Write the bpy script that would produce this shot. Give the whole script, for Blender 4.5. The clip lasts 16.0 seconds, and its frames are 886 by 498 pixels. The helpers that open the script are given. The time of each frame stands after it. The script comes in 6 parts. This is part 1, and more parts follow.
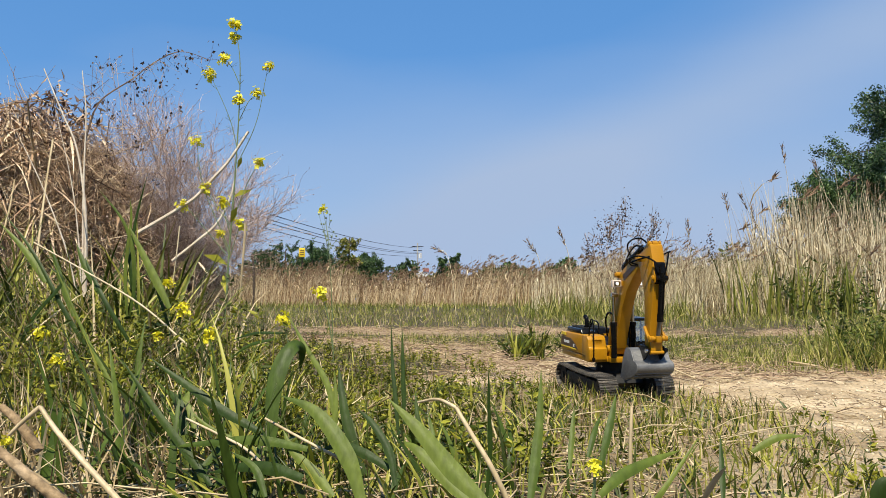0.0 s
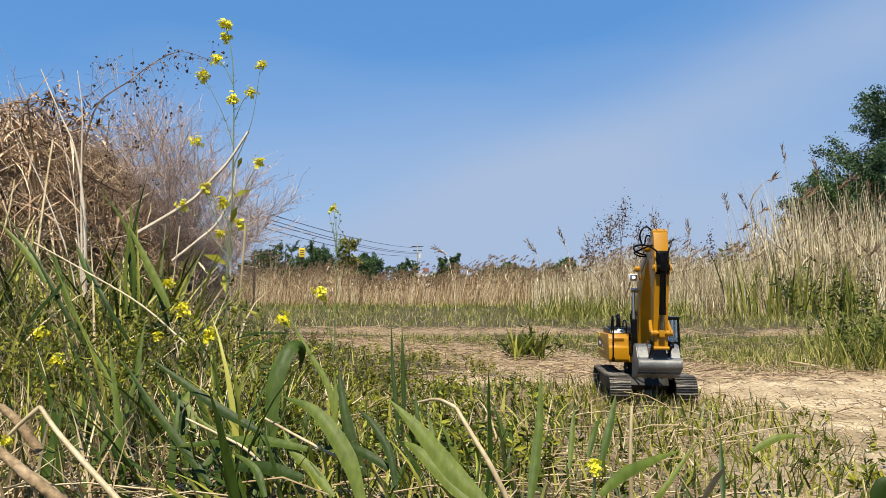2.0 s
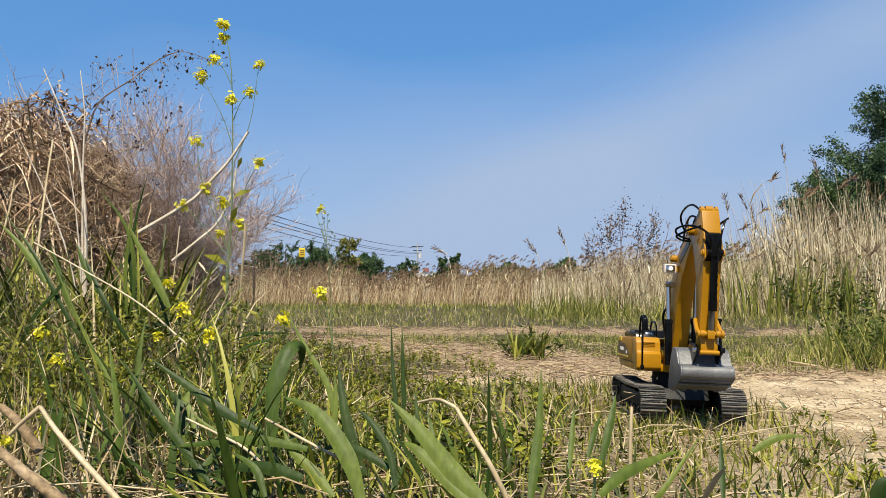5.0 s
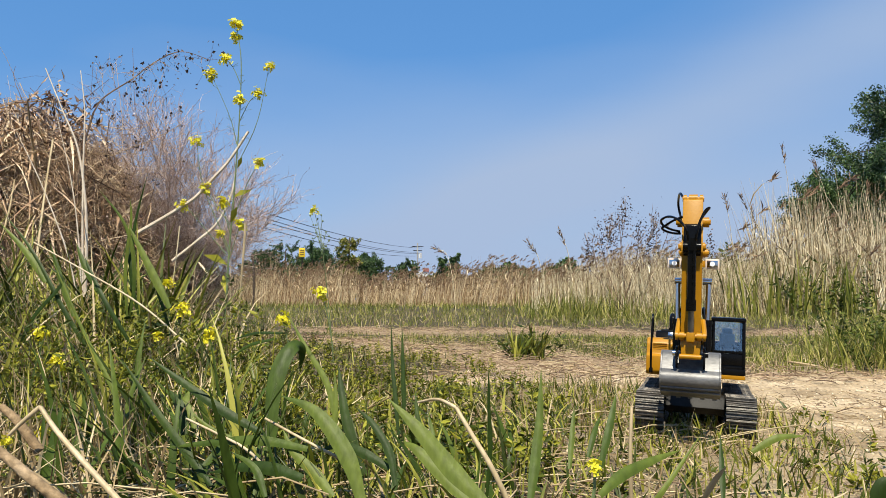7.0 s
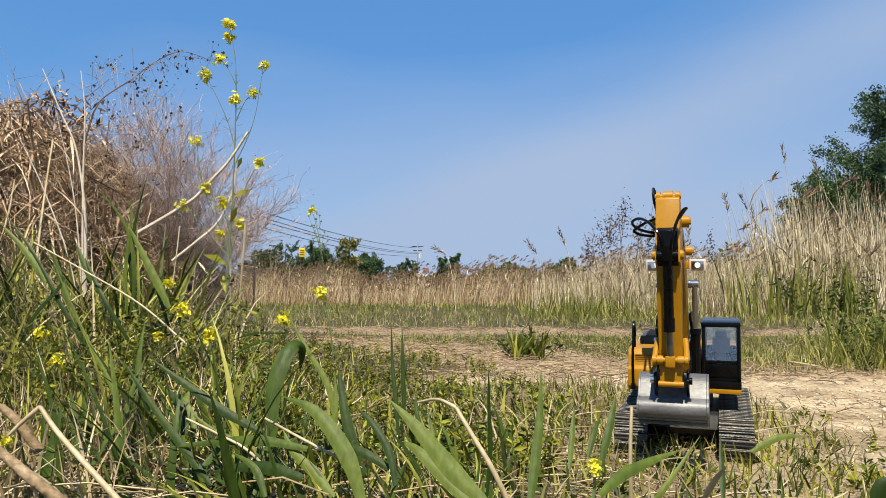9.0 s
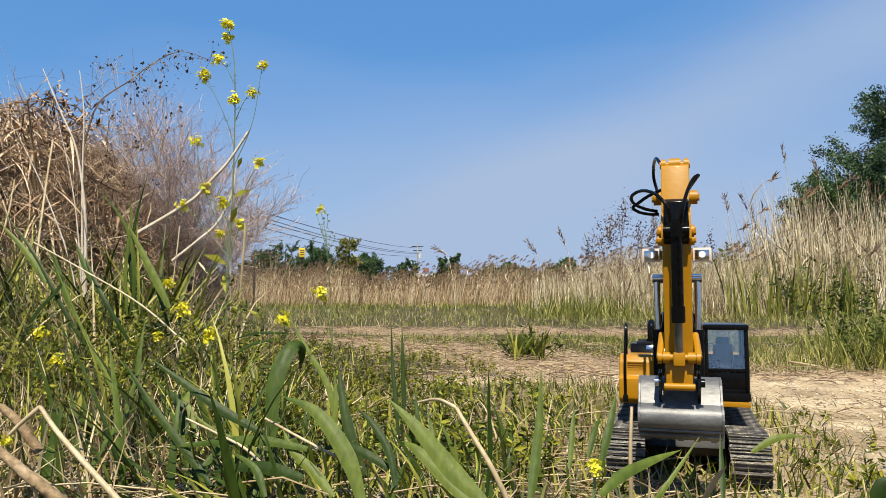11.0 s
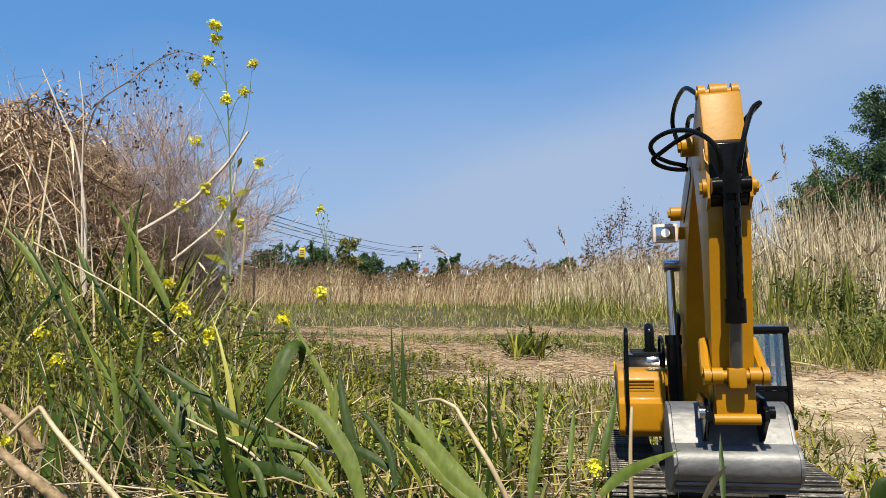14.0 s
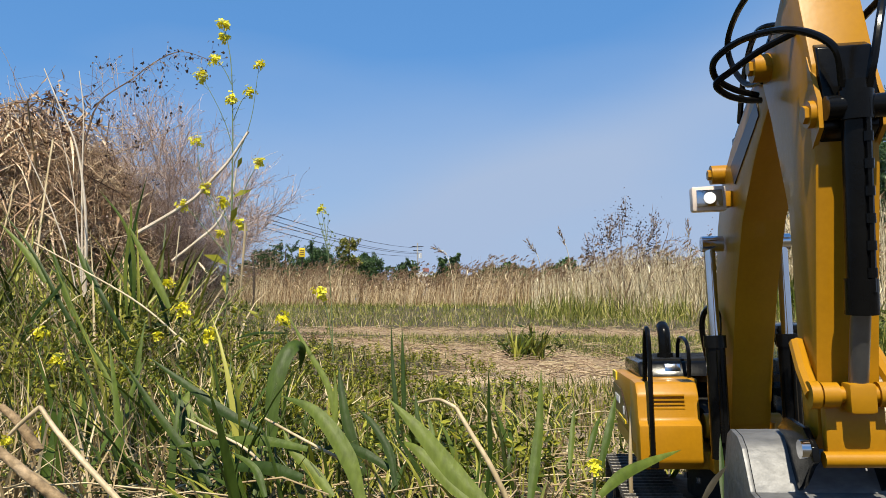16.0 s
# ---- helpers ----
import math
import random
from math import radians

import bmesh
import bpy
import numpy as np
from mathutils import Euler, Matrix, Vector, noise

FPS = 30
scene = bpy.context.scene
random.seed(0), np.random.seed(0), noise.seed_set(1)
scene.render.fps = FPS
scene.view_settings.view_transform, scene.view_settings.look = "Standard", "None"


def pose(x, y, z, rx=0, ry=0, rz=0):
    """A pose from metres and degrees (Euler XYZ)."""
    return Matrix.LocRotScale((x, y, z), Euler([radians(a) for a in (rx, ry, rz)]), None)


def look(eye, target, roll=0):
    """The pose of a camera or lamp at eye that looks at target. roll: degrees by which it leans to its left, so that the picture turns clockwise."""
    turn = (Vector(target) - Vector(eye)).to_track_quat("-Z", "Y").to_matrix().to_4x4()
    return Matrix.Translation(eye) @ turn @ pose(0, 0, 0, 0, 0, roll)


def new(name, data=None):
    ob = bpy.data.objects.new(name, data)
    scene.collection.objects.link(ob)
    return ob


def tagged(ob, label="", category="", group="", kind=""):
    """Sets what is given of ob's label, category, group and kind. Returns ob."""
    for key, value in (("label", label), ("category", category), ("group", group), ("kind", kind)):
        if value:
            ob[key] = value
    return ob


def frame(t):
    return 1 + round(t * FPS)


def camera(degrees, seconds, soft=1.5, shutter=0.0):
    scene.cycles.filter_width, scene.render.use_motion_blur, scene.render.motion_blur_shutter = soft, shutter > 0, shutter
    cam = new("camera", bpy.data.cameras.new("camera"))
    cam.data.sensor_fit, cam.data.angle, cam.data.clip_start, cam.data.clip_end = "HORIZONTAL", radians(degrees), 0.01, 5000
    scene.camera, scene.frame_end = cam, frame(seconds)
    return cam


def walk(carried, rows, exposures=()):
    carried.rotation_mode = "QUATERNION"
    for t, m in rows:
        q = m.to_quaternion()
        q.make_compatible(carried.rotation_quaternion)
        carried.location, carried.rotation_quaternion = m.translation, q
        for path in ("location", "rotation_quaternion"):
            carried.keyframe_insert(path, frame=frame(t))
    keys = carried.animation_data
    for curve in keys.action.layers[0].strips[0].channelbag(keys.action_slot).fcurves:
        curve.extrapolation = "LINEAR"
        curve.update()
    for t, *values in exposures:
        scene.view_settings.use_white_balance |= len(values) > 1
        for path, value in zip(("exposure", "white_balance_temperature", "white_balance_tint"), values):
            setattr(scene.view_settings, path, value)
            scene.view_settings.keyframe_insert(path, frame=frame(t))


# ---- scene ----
from mathutils import Quaternion

# ---- camera: stands still, low over the ground ----
cam = camera(62.18, 16.0, 0.8)
EYE = pose(0, 0, 0.19, 94.0, 0, 0)
walk(cam, [(0, EYE), (16.0, EYE)], exposures=[(0, 0.75), (16.0, 0.75)])

# ---- daylight ----
SUN_WAY = Vector((-0.095, -0.58, 1.0)).normalized()
world = bpy.data.worlds.new("sky")
scene.world = world
world.use_nodes = True
wn, wl = world.node_tree.nodes, world.node_tree.links
sky = wn.new("ShaderNodeTexSky")
sky.sky_type, sky.sun_disc = 'NISHITA', False
sky.sun_elevation = math.asin(SUN_WAY.z)
sky.sun_rotation = math.atan2(SUN_WAY.x, SUN_WAY.y)
sky.altitude, sky.air_density, sky.dust_density, sky.ozone_density = 0, 1.0, 0.35, 1.0
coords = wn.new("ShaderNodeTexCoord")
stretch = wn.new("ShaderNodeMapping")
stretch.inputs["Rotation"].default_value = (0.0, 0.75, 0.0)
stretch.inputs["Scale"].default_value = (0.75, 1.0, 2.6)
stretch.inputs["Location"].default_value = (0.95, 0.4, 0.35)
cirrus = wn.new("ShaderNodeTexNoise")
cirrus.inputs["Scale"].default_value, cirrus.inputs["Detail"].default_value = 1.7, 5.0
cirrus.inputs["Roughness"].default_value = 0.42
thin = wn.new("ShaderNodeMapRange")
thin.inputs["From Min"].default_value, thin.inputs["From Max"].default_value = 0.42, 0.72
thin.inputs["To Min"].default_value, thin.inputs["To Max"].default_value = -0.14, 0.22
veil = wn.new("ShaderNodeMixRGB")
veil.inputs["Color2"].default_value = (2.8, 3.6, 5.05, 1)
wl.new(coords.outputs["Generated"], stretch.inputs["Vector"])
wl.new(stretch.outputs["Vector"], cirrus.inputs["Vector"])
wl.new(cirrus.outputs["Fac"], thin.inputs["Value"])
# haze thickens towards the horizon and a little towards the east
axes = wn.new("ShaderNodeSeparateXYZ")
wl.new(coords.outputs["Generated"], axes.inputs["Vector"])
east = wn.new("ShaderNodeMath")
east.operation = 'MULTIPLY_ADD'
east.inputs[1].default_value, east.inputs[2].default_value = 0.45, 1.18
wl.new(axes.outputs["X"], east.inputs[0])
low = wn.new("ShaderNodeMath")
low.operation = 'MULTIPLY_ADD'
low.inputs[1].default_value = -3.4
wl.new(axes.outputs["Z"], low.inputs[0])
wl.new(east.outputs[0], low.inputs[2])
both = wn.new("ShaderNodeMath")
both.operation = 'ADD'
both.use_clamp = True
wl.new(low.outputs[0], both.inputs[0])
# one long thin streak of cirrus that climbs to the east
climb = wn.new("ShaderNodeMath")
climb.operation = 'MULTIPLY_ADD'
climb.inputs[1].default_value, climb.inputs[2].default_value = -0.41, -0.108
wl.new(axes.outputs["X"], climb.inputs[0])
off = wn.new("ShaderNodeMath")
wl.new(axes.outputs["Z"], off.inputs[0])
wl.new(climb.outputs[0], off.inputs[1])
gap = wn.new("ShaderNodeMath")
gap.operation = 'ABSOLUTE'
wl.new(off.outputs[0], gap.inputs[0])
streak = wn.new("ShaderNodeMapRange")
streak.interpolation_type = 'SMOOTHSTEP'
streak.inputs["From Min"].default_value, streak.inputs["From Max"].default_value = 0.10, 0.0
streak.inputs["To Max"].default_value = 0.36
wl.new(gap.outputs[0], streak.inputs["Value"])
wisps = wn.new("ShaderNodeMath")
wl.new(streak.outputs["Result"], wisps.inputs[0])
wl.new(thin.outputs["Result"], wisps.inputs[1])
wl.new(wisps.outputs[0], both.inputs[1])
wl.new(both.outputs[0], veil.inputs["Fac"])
deep = wn.new("ShaderNodeHueSaturation")
deep.inputs["Saturation"].default_value = 1.22
wl.new(sky.outputs["Color"], deep.inputs["Color"])
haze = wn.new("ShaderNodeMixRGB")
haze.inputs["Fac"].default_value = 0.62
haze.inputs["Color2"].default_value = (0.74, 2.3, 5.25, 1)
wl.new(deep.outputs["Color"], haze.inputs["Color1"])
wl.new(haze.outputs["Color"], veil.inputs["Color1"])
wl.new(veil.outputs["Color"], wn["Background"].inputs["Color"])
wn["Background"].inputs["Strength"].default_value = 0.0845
sun = new("sun", bpy.data.lights.new("sun", 'SUN'))
sun.data.energy, sun.data.angle, sun.data.color = 5.0, radians(0.53), (1.0, 0.92, 0.74)
sun.matrix_world = look(SUN_WAY * 30, (0, 0, 0))


# ---- materials ----
def material(name, colors, scale=8.0, rough=0.6, metal=0.0, bump=0.0, bump_scale=60.0, leaf=0.0, island=0.0, per_object=0.0,
             spec=0.5, stretch=(1, 1, 1), fine=0.0, coat=0.0):
    """Noise between colours, a finer grain over it, a bump; leaf lets light through, island varies piece by piece."""
    m = bpy.data.materials.new(name)
    m.use_nodes = True
    n, l = m.node_tree.nodes, m.node_tree.links
    b = n["Principled BSDF"]
    co = n.new("ShaderNodeTexCoord")
    mp = n.new("ShaderNodeMapping")
    mp.inputs["Scale"].default_value = stretch
    l.new(co.outputs["Object"], mp.inputs["Vector"])
    tex = n.new("ShaderNodeTexNoise")
    tex.inputs["Scale"].default_value, tex.inputs["Detail"].default_value = scale, 6.0
    tex.inputs["Roughness"].default_value = 0.62
    l.new(mp.outputs["Vector"], tex.inputs["Vector"])
    ramp = n.new("ShaderNodeValToRGB")
    e = ramp.color_ramp.elements
    lo, hi = 0.32, 0.68
    e[0].position, e[1].position = lo, hi
    e[0].color, e[1].color = (*colors[0], 1), (*colors[-1], 1)
    for i, c in enumerate(colors[1:-1]):
        e.new(lo + (hi - lo) * (i + 1) / (len(colors) - 1)).color = (*c, 1)
    fac = tex.outputs["Fac"]
    if island or per_object:
        src = n.new("ShaderNodeNewGeometry").outputs["Random Per Island"] if island else n.new("ShaderNodeObjectInfo").outputs["Random"]
        mr = n.new("ShaderNodeMapRange")
        mr.inputs["To Min"].default_value, mr.inputs["To Max"].default_value = -(island + per_object) / 2, (island + per_object) / 2
        l.new(src, mr.inputs["Value"])
        ad = n.new("ShaderNodeMath")
        l.new(fac, ad.inputs[0])
        l.new(mr.outputs["Result"], ad.inputs[1])
        fac = ad.outputs[0]
    l.new(fac, ramp.inputs["Fac"])
    color = ramp.outputs["Color"]
    if fine:
        g = n.new("ShaderNodeTexNoise")
        g.inputs["Scale"].default_value, g.inputs["Detail"].default_value = bump_scale * 1.7, 4.0
        l.new(mp.outputs["Vector"], g.inputs["Vector"])
        gr = n.new("ShaderNodeMapRange")
        gr.inputs["From Min"].default_value, gr.inputs["From Max"].default_value = 0.3, 0.7
        gr.inputs["To Min"].default_value, gr.inputs["To Max"].default_value = 1 - fine, 1 + fine
        l.new(g.outputs["Fac"], gr.inputs["Value"])
        mul = n.new("ShaderNodeMixRGB")
        mul.blend_type = 'MULTIPLY'
        mul.inputs["Fac"].default_value = 1
        l.new(color, mul.inputs["Color1"])
        l.new(gr.outputs["Result"], mul.inputs["Color2"])
        color = mul.outputs["Color"]
    l.new(color, b.inputs["Base Color"])
    b.inputs["Roughness"].default_value, b.inputs["Metallic"].default_value = rough, metal
    b.inputs["Specular IOR Level"].default_value = spec
    b.inputs["Coat Weight"].default_value = coat
    if bump:
        bt = n.new("ShaderNodeTexNoise")
        bt.inputs["Scale"].default_value, bt.inputs["Detail"].default_value = bump_scale, 8.0
        l.new(mp.outputs["Vector"], bt.inputs["Vector"])
        bp = n.new("ShaderNodeBump")
        bp.inputs["Strength"].default_value, bp.inputs["Distance"].default_value = bump, 0.01
        l.new(bt.outputs["Fac"], bp.inputs["Height"])
        l.new(bp.outputs["Normal"], b.inputs["Normal"])
    if leaf:
        tr = n.new("ShaderNodeBsdfTranslucent")
        mx = n.new("ShaderNodeMixShader")
        mx.inputs["Fac"].default_value = leaf
        l.new(color, tr.inputs["Color"])
        l.new(b.outputs["BSDF"], mx.inputs[1])
        l.new(tr.outputs["BSDF"], mx.inputs[2])
        l.new(mx.outputs["Shader"], n["Material Output"].inputs["Surface"])
    return m


GREEN_BLADE = material("green_blade", [(0.034, 0.05, 0.006), (0.11, 0.125, 0.013), (0.29, 0.275, 0.048)], 14, 0.45, leaf=0.14, island=0.6, stretch=(1, 1, 0.3), spec=0.25)
WIDE_BLADE = material("wide_blade", [(0.022, 0.042, 0.006), (0.05, 0.08, 0.011), (0.105, 0.135, 0.021)], 8, 0.5, leaf=0.2, per_object=0.7, fine=0.22, bump=0.12, bump_scale=120, spec=0.2, stretch=(1, 1, 0.25))
BANK_GRASS = material("bank_grass", [(0.07, 0.088, 0.011), (0.15, 0.165, 0.025), (0.33, 0.30, 0.085)], 1.2, 0.55, leaf=0.2, island=0.6, spec=0.2)
WEED_LEAF = material("weed_leaf", [(0.0382, 0.0527, 0.0051), (0.111, 0.128, 0.011), (0.255, 0.246, 0.0255)], 9, 0.5, leaf=0.16, island=0.6, spec=0.2)
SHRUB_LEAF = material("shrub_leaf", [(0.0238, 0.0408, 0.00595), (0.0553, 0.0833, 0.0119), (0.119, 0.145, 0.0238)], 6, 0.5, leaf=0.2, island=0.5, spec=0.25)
STRAW = material("straw", [(0.212, 0.145, 0.068), (0.365, 0.272, 0.145), (0.51, 0.408, 0.246)], 10, 0.6, island=0.6, leaf=0.08)
PALE_STRAW = material("pale_straw", [(0.255, 0.187, 0.102), (0.383, 0.297, 0.17), (0.51, 0.416, 0.272)], 25, 0.55, per_object=0.3, fine=0.2, bump=0.15, bump_scale=150, stretch=(1, 1, 0.2))
HEAP_STRAW = material("heap_straw", [(0.255, 0.153, 0.0808), (0.442, 0.306, 0.187), (0.629, 0.493, 0.34)], 10, 0.6, island=0.6, leaf=0.08)
DEAD_STEM = material("dead_stem", [(0.0765, 0.0425, 0.0272), (0.221, 0.136, 0.085), (0.425, 0.306, 0.204)], 10, 0.75, island=0.6)
PINK_TWIG = material("pink_twig", [(0.21, 0.135, 0.105), (0.40, 0.285, 0.23), (0.58, 0.45, 0.385)], 5, 0.8, island=0.6)
SEED_HEAD = material("seed_head", [(0.0425, 0.0255, 0.0187), (0.0765, 0.0467, 0.034)], 40, 0.8, island=0.5)
REED_STEM = material("reed_stem", [(0.19, 0.135, 0.065), (0.48, 0.38, 0.22), (0.74, 0.64, 0.44)], 1.5, 0.6, island=0.75, leaf=0.12)
FAR_REED = material("far_reed", [(0.20, 0.115, 0.05), (0.43, 0.30, 0.16), (0.68, 0.54, 0.34)], 0.25, 0.7, island=0.75, leaf=0.12)
PLUME = material("reed_plume", [(0.17, 0.102, 0.0553), (0.306, 0.204, 0.128)], 20, 0.8, island=0.5, leaf=0.25)
TREE_LEAF = material("tree_leaf", [(0.0153, 0.0382, 0.0102), (0.034, 0.0723, 0.017), (0.0723, 0.128, 0.0298)], 0.8, 0.5, island=0.45, leaf=0.22)
BARK = material("bark", [(0.0425, 0.0298, 0.0213), (0.102, 0.0765, 0.0553)], 6, 0.85, bump=0.5, bump_scale=20)
PETAL = material("yellow_petal", [(0.663, 0.578, 0.0127), (0.748, 0.697, 0.034)], 40, 0.5, island=0.3, leaf=0.3)
FLOWER_STEM = material("flower_stem", [(0.085, 0.119, 0.0425), (0.145, 0.187, 0.0765)], 20, 0.55, fine=0.15, bump_scale=90)
STALK = material("bent_stalk", [(0.442, 0.357, 0.264), (0.612, 0.535, 0.433)], 30, 0.6, bump=0.2, bump_scale=120)
YELLOW = material("yellow_paint", [(0.30, 0.139, 0.0025), (0.355, 0.162, 0.003)], 25, 0.42, spec=0.25, bump=0.02, bump_scale=250, fine=0.04, coat=0.14)
DECAL = material("brown_decal", [(0.0298, 0.0153, 0.0102), (0.051, 0.0255, 0.0153)], 30, 0.35)
LABEL_YELLOW = material("bright_yellow_sticker", [(0.637, 0.425, 0.017), (0.68, 0.493, 0.0255)], 30, 0.4)
BLACK = material("black_plastic", [(0.0025, 0.0025, 0.0028), (0.005, 0.005, 0.005)], 40, 0.2, spec=0.13, bump=0.02, bump_scale=200)
RUBBER = material("track_steel", [(0.0298, 0.0281, 0.0263), (0.0638, 0.0595, 0.0544), (0.128, 0.111, 0.0935)], 60, 0.48, metal=0.55, bump=0.2, bump_scale=180, fine=0.3, per_object=0.25)
FRAME_BLACK = material("frame_black", [(0.007, 0.007, 0.007), (0.02, 0.019, 0.018)], 40, 0.55, bump=0.1, bump_scale=120, spec=0.2)
STEEL = material("bucket_steel", [(0.085, 0.085, 0.088), (0.125, 0.125, 0.128), (0.18, 0.18, 0.182)], 22, 0.5, metal=0.3, bump=0.07, bump_scale=170, fine=0.2, stretch=(0.5, 1, 1))
CHROME = material("chrome", [(0.527, 0.527, 0.544), (0.612, 0.612, 0.629)], 30, 0.13, metal=1.0)
ROD = material("grey_rod", [(0.102, 0.106, 0.111), (0.17, 0.17, 0.178)], 50, 0.3, metal=0.8)
LAMP_SHELL = material("lamp_shell", [(0.56, 0.46, 0.39), (0.70, 0.59, 0.51)], 60, 0.35, metal=0.1)
WHITE = material("white_paint", [(0.561, 0.561, 0.561), (0.68, 0.68, 0.68)], 20, 0.4)
SEAT = material("grey_seat", [(0.085, 0.102, 0.119), (0.145, 0.162, 0.178)], 40, 0.7)
GLASS = bpy.data.materials.new("cab_glass")
GLASS.use_nodes = True
gb = GLASS.node_tree.nodes["Principled BSDF"]
gb.inputs["Transmission Weight"].default_value, gb.inputs["Roughness"].default_value, gb.inputs["IOR"].default_value = 1.0, 0.02, 1.3
gb.inputs["Metallic"].default_value = 0.12
gb.inputs["Base Color"].default_value = (0.84, 0.90, 0.93, 1)
GLOW = bpy.data.materials.new("lamp_led")
GLOW.use_nodes = True
lb = GLOW.node_tree.nodes["Principled BSDF"]
lb.inputs["Emission Color"].default_value, lb.inputs["Emission Strength"].default_value = (1, 0.97, 0.92, 1), 0.12


def link(name, bm, mat, parent=None, smooth=False):
    me = bpy.data.meshes.new(name)
    bm.to_mesh(me)
    bm.free()
    me.materials.append(mat)
    if smooth:
        me.polygons.foreach_set("use_smooth", [True] * len(me.polygons))
        me.set_sharp_from_angle(angle=radians(40))
    ob = new(name, me)
    if parent is not None:
        ob.parent = parent
    return ob


def part(name, bm, mat, parent, label="", smooth=True):
    return tagged(link(name, bm, mat, parent, smooth), label)


def arrays(name, verts, faces, mat, parent=None, smooth=True):
    """One mesh from arrays of corners and of faces that all have the same number of corners."""
    verts, faces = np.asarray(verts, np.float32).reshape(-1, 3), np.asarray(faces, np.int32)
    me = bpy.data.meshes.new(name)
    k = faces.shape[1]
    me.vertices.add(len(verts))
    me.vertices.foreach_set("co", verts.ravel())
    me.loops.add(faces.size)
    me.loops.foreach_set("vertex_index", faces.ravel())
    me.polygons.add(len(faces))
    me.polygons.foreach_set("loop_start", np.arange(0, faces.size, k, dtype=np.int32))
    if smooth:
        me.polygons.foreach_set("use_smooth", np.ones(len(faces), bool))
    me.update(calc_edges=True)
    me.materials.append(mat)
    ob = new(name, me)
    if parent is not None:
        ob.parent = parent
    return ob


# ---- ground ----
def lump(x, y, cx, cy, rx, ry, h):
    return h * np.exp(-((x - cx) / rx) ** 2 - ((y - cy) / ry) ** 2)


def relief(x, y):
    """Height of the ground, in metres, for arrays or numbers."""
    x, y = np.asarray(x, float), np.asarray(y, float)
    z = -0.013 - 0.012 * np.clip((y - 1.1) / 0.7, 0, 1) + 0.006 * np.clip((0.9 - y) / 0.4, 0, 1)
    z = z + lump(x, y, -1.6, 2.6, 0.9, 1.2, 0.16) + lump(x, y, 1.35, 2.3, 0.55, 0.35, 0.02)
    rough = 0.006 * np.sin(7.3 * x + 1.3 * y) * np.sin(5.9 * y - 2.1 * x) + 0.003 * np.sin(23 * x + 3) * np.sin(19 * y + 5 * x)
    lane = np.clip(np.abs(x - 0.3) / 0.3 - 0.4, 0, 1)
    z = z + rough * lane * np.clip(y / 3.0, 0.5, 6)
    return z


def dist_seg(x, y, ax, ay, bx, by):
    px, py = bx - ax, by - ay
    t = np.clip(((x - ax) * px + (y - ay) * py) / (px * px + py * py), 0, 1)
    return np.hypot(x - ax - t * px, y - ay - t * py)


def bare(x, y):
    """How bare the ground is, 0 to 1: the trodden sandy patch and the two earth tracks behind it."""
    x, y = np.asarray(x, float), np.asarray(y, float)
    wob = 0.10 * np.sin(4.1 * x + 2.0 * y) + 0.06 * np.sin(9.7 * x - 5.3 * y)
    sand = np.clip((x - 0.46 + wob * 0.6) / 0.14, 0, 1) * np.clip((2.12 - y + wob) / 0.14, 0, 1) * np.clip((y - 0.55 + wob * 0.6) / 0.2, 0, 1) * np.clip((2.2 - x) / 0.4, 0, 1)
    sand = np.maximum(sand, np.clip((0.24 - dist_seg(x, y, 0.1, 1.95, 1.1, 1.85) + wob * 0.6) / 0.14, 0, 1))
    earth = np.clip((0.36 - dist_seg(x, y * 0.6, -0.5, 3.55 * 0.6, 0.55, 2.1 * 0.6) + wob) / 0.2, 0, 1)
    track = np.clip((0.55 - dist_seg(x, y, -0.7, 5.3, 6.0, 3.95) + wob * 2.6 + 0.12 * np.sin(1.9 * x + 0.8)) / 0.3, 0, 1)
    return np.maximum(np.maximum(sand, earth), track)


def soil_material():
    m = material("soil", [(0.20, 0.145, 0.085), (0.36, 0.275, 0.172), (0.50, 0.40, 0.27)], 5.0, 0.9, bump=0.9, bump_scale=70, fine=0.22, spec=0.2)
    n, l = m.node_tree.nodes, m.node_tree.links
    old = n["Principled BSDF"].inputs["Base Color"].links[0].from_socket
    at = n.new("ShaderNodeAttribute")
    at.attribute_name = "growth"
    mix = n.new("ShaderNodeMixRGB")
    # Dark soil under plants: humus tone plus shade between stems put into the colour.
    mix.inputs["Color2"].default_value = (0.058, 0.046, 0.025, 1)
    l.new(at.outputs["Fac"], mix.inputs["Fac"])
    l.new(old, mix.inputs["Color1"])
    far = n.new("ShaderNodeAttribute")
    far.attribute_name = "earth"
    mix2 = n.new("ShaderNodeMixRGB")
    mix2.inputs["Color2"].default_value = (0.205, 0.14, 0.086, 1)
    l.new(far.outputs["Fac"], mix2.inputs["Fac"])
    l.new(mix.outputs["Color"], mix2.inputs["Color1"])
    l.new(mix2.outputs["Color"], n["Principled BSDF"].inputs["Base Color"])
    return m


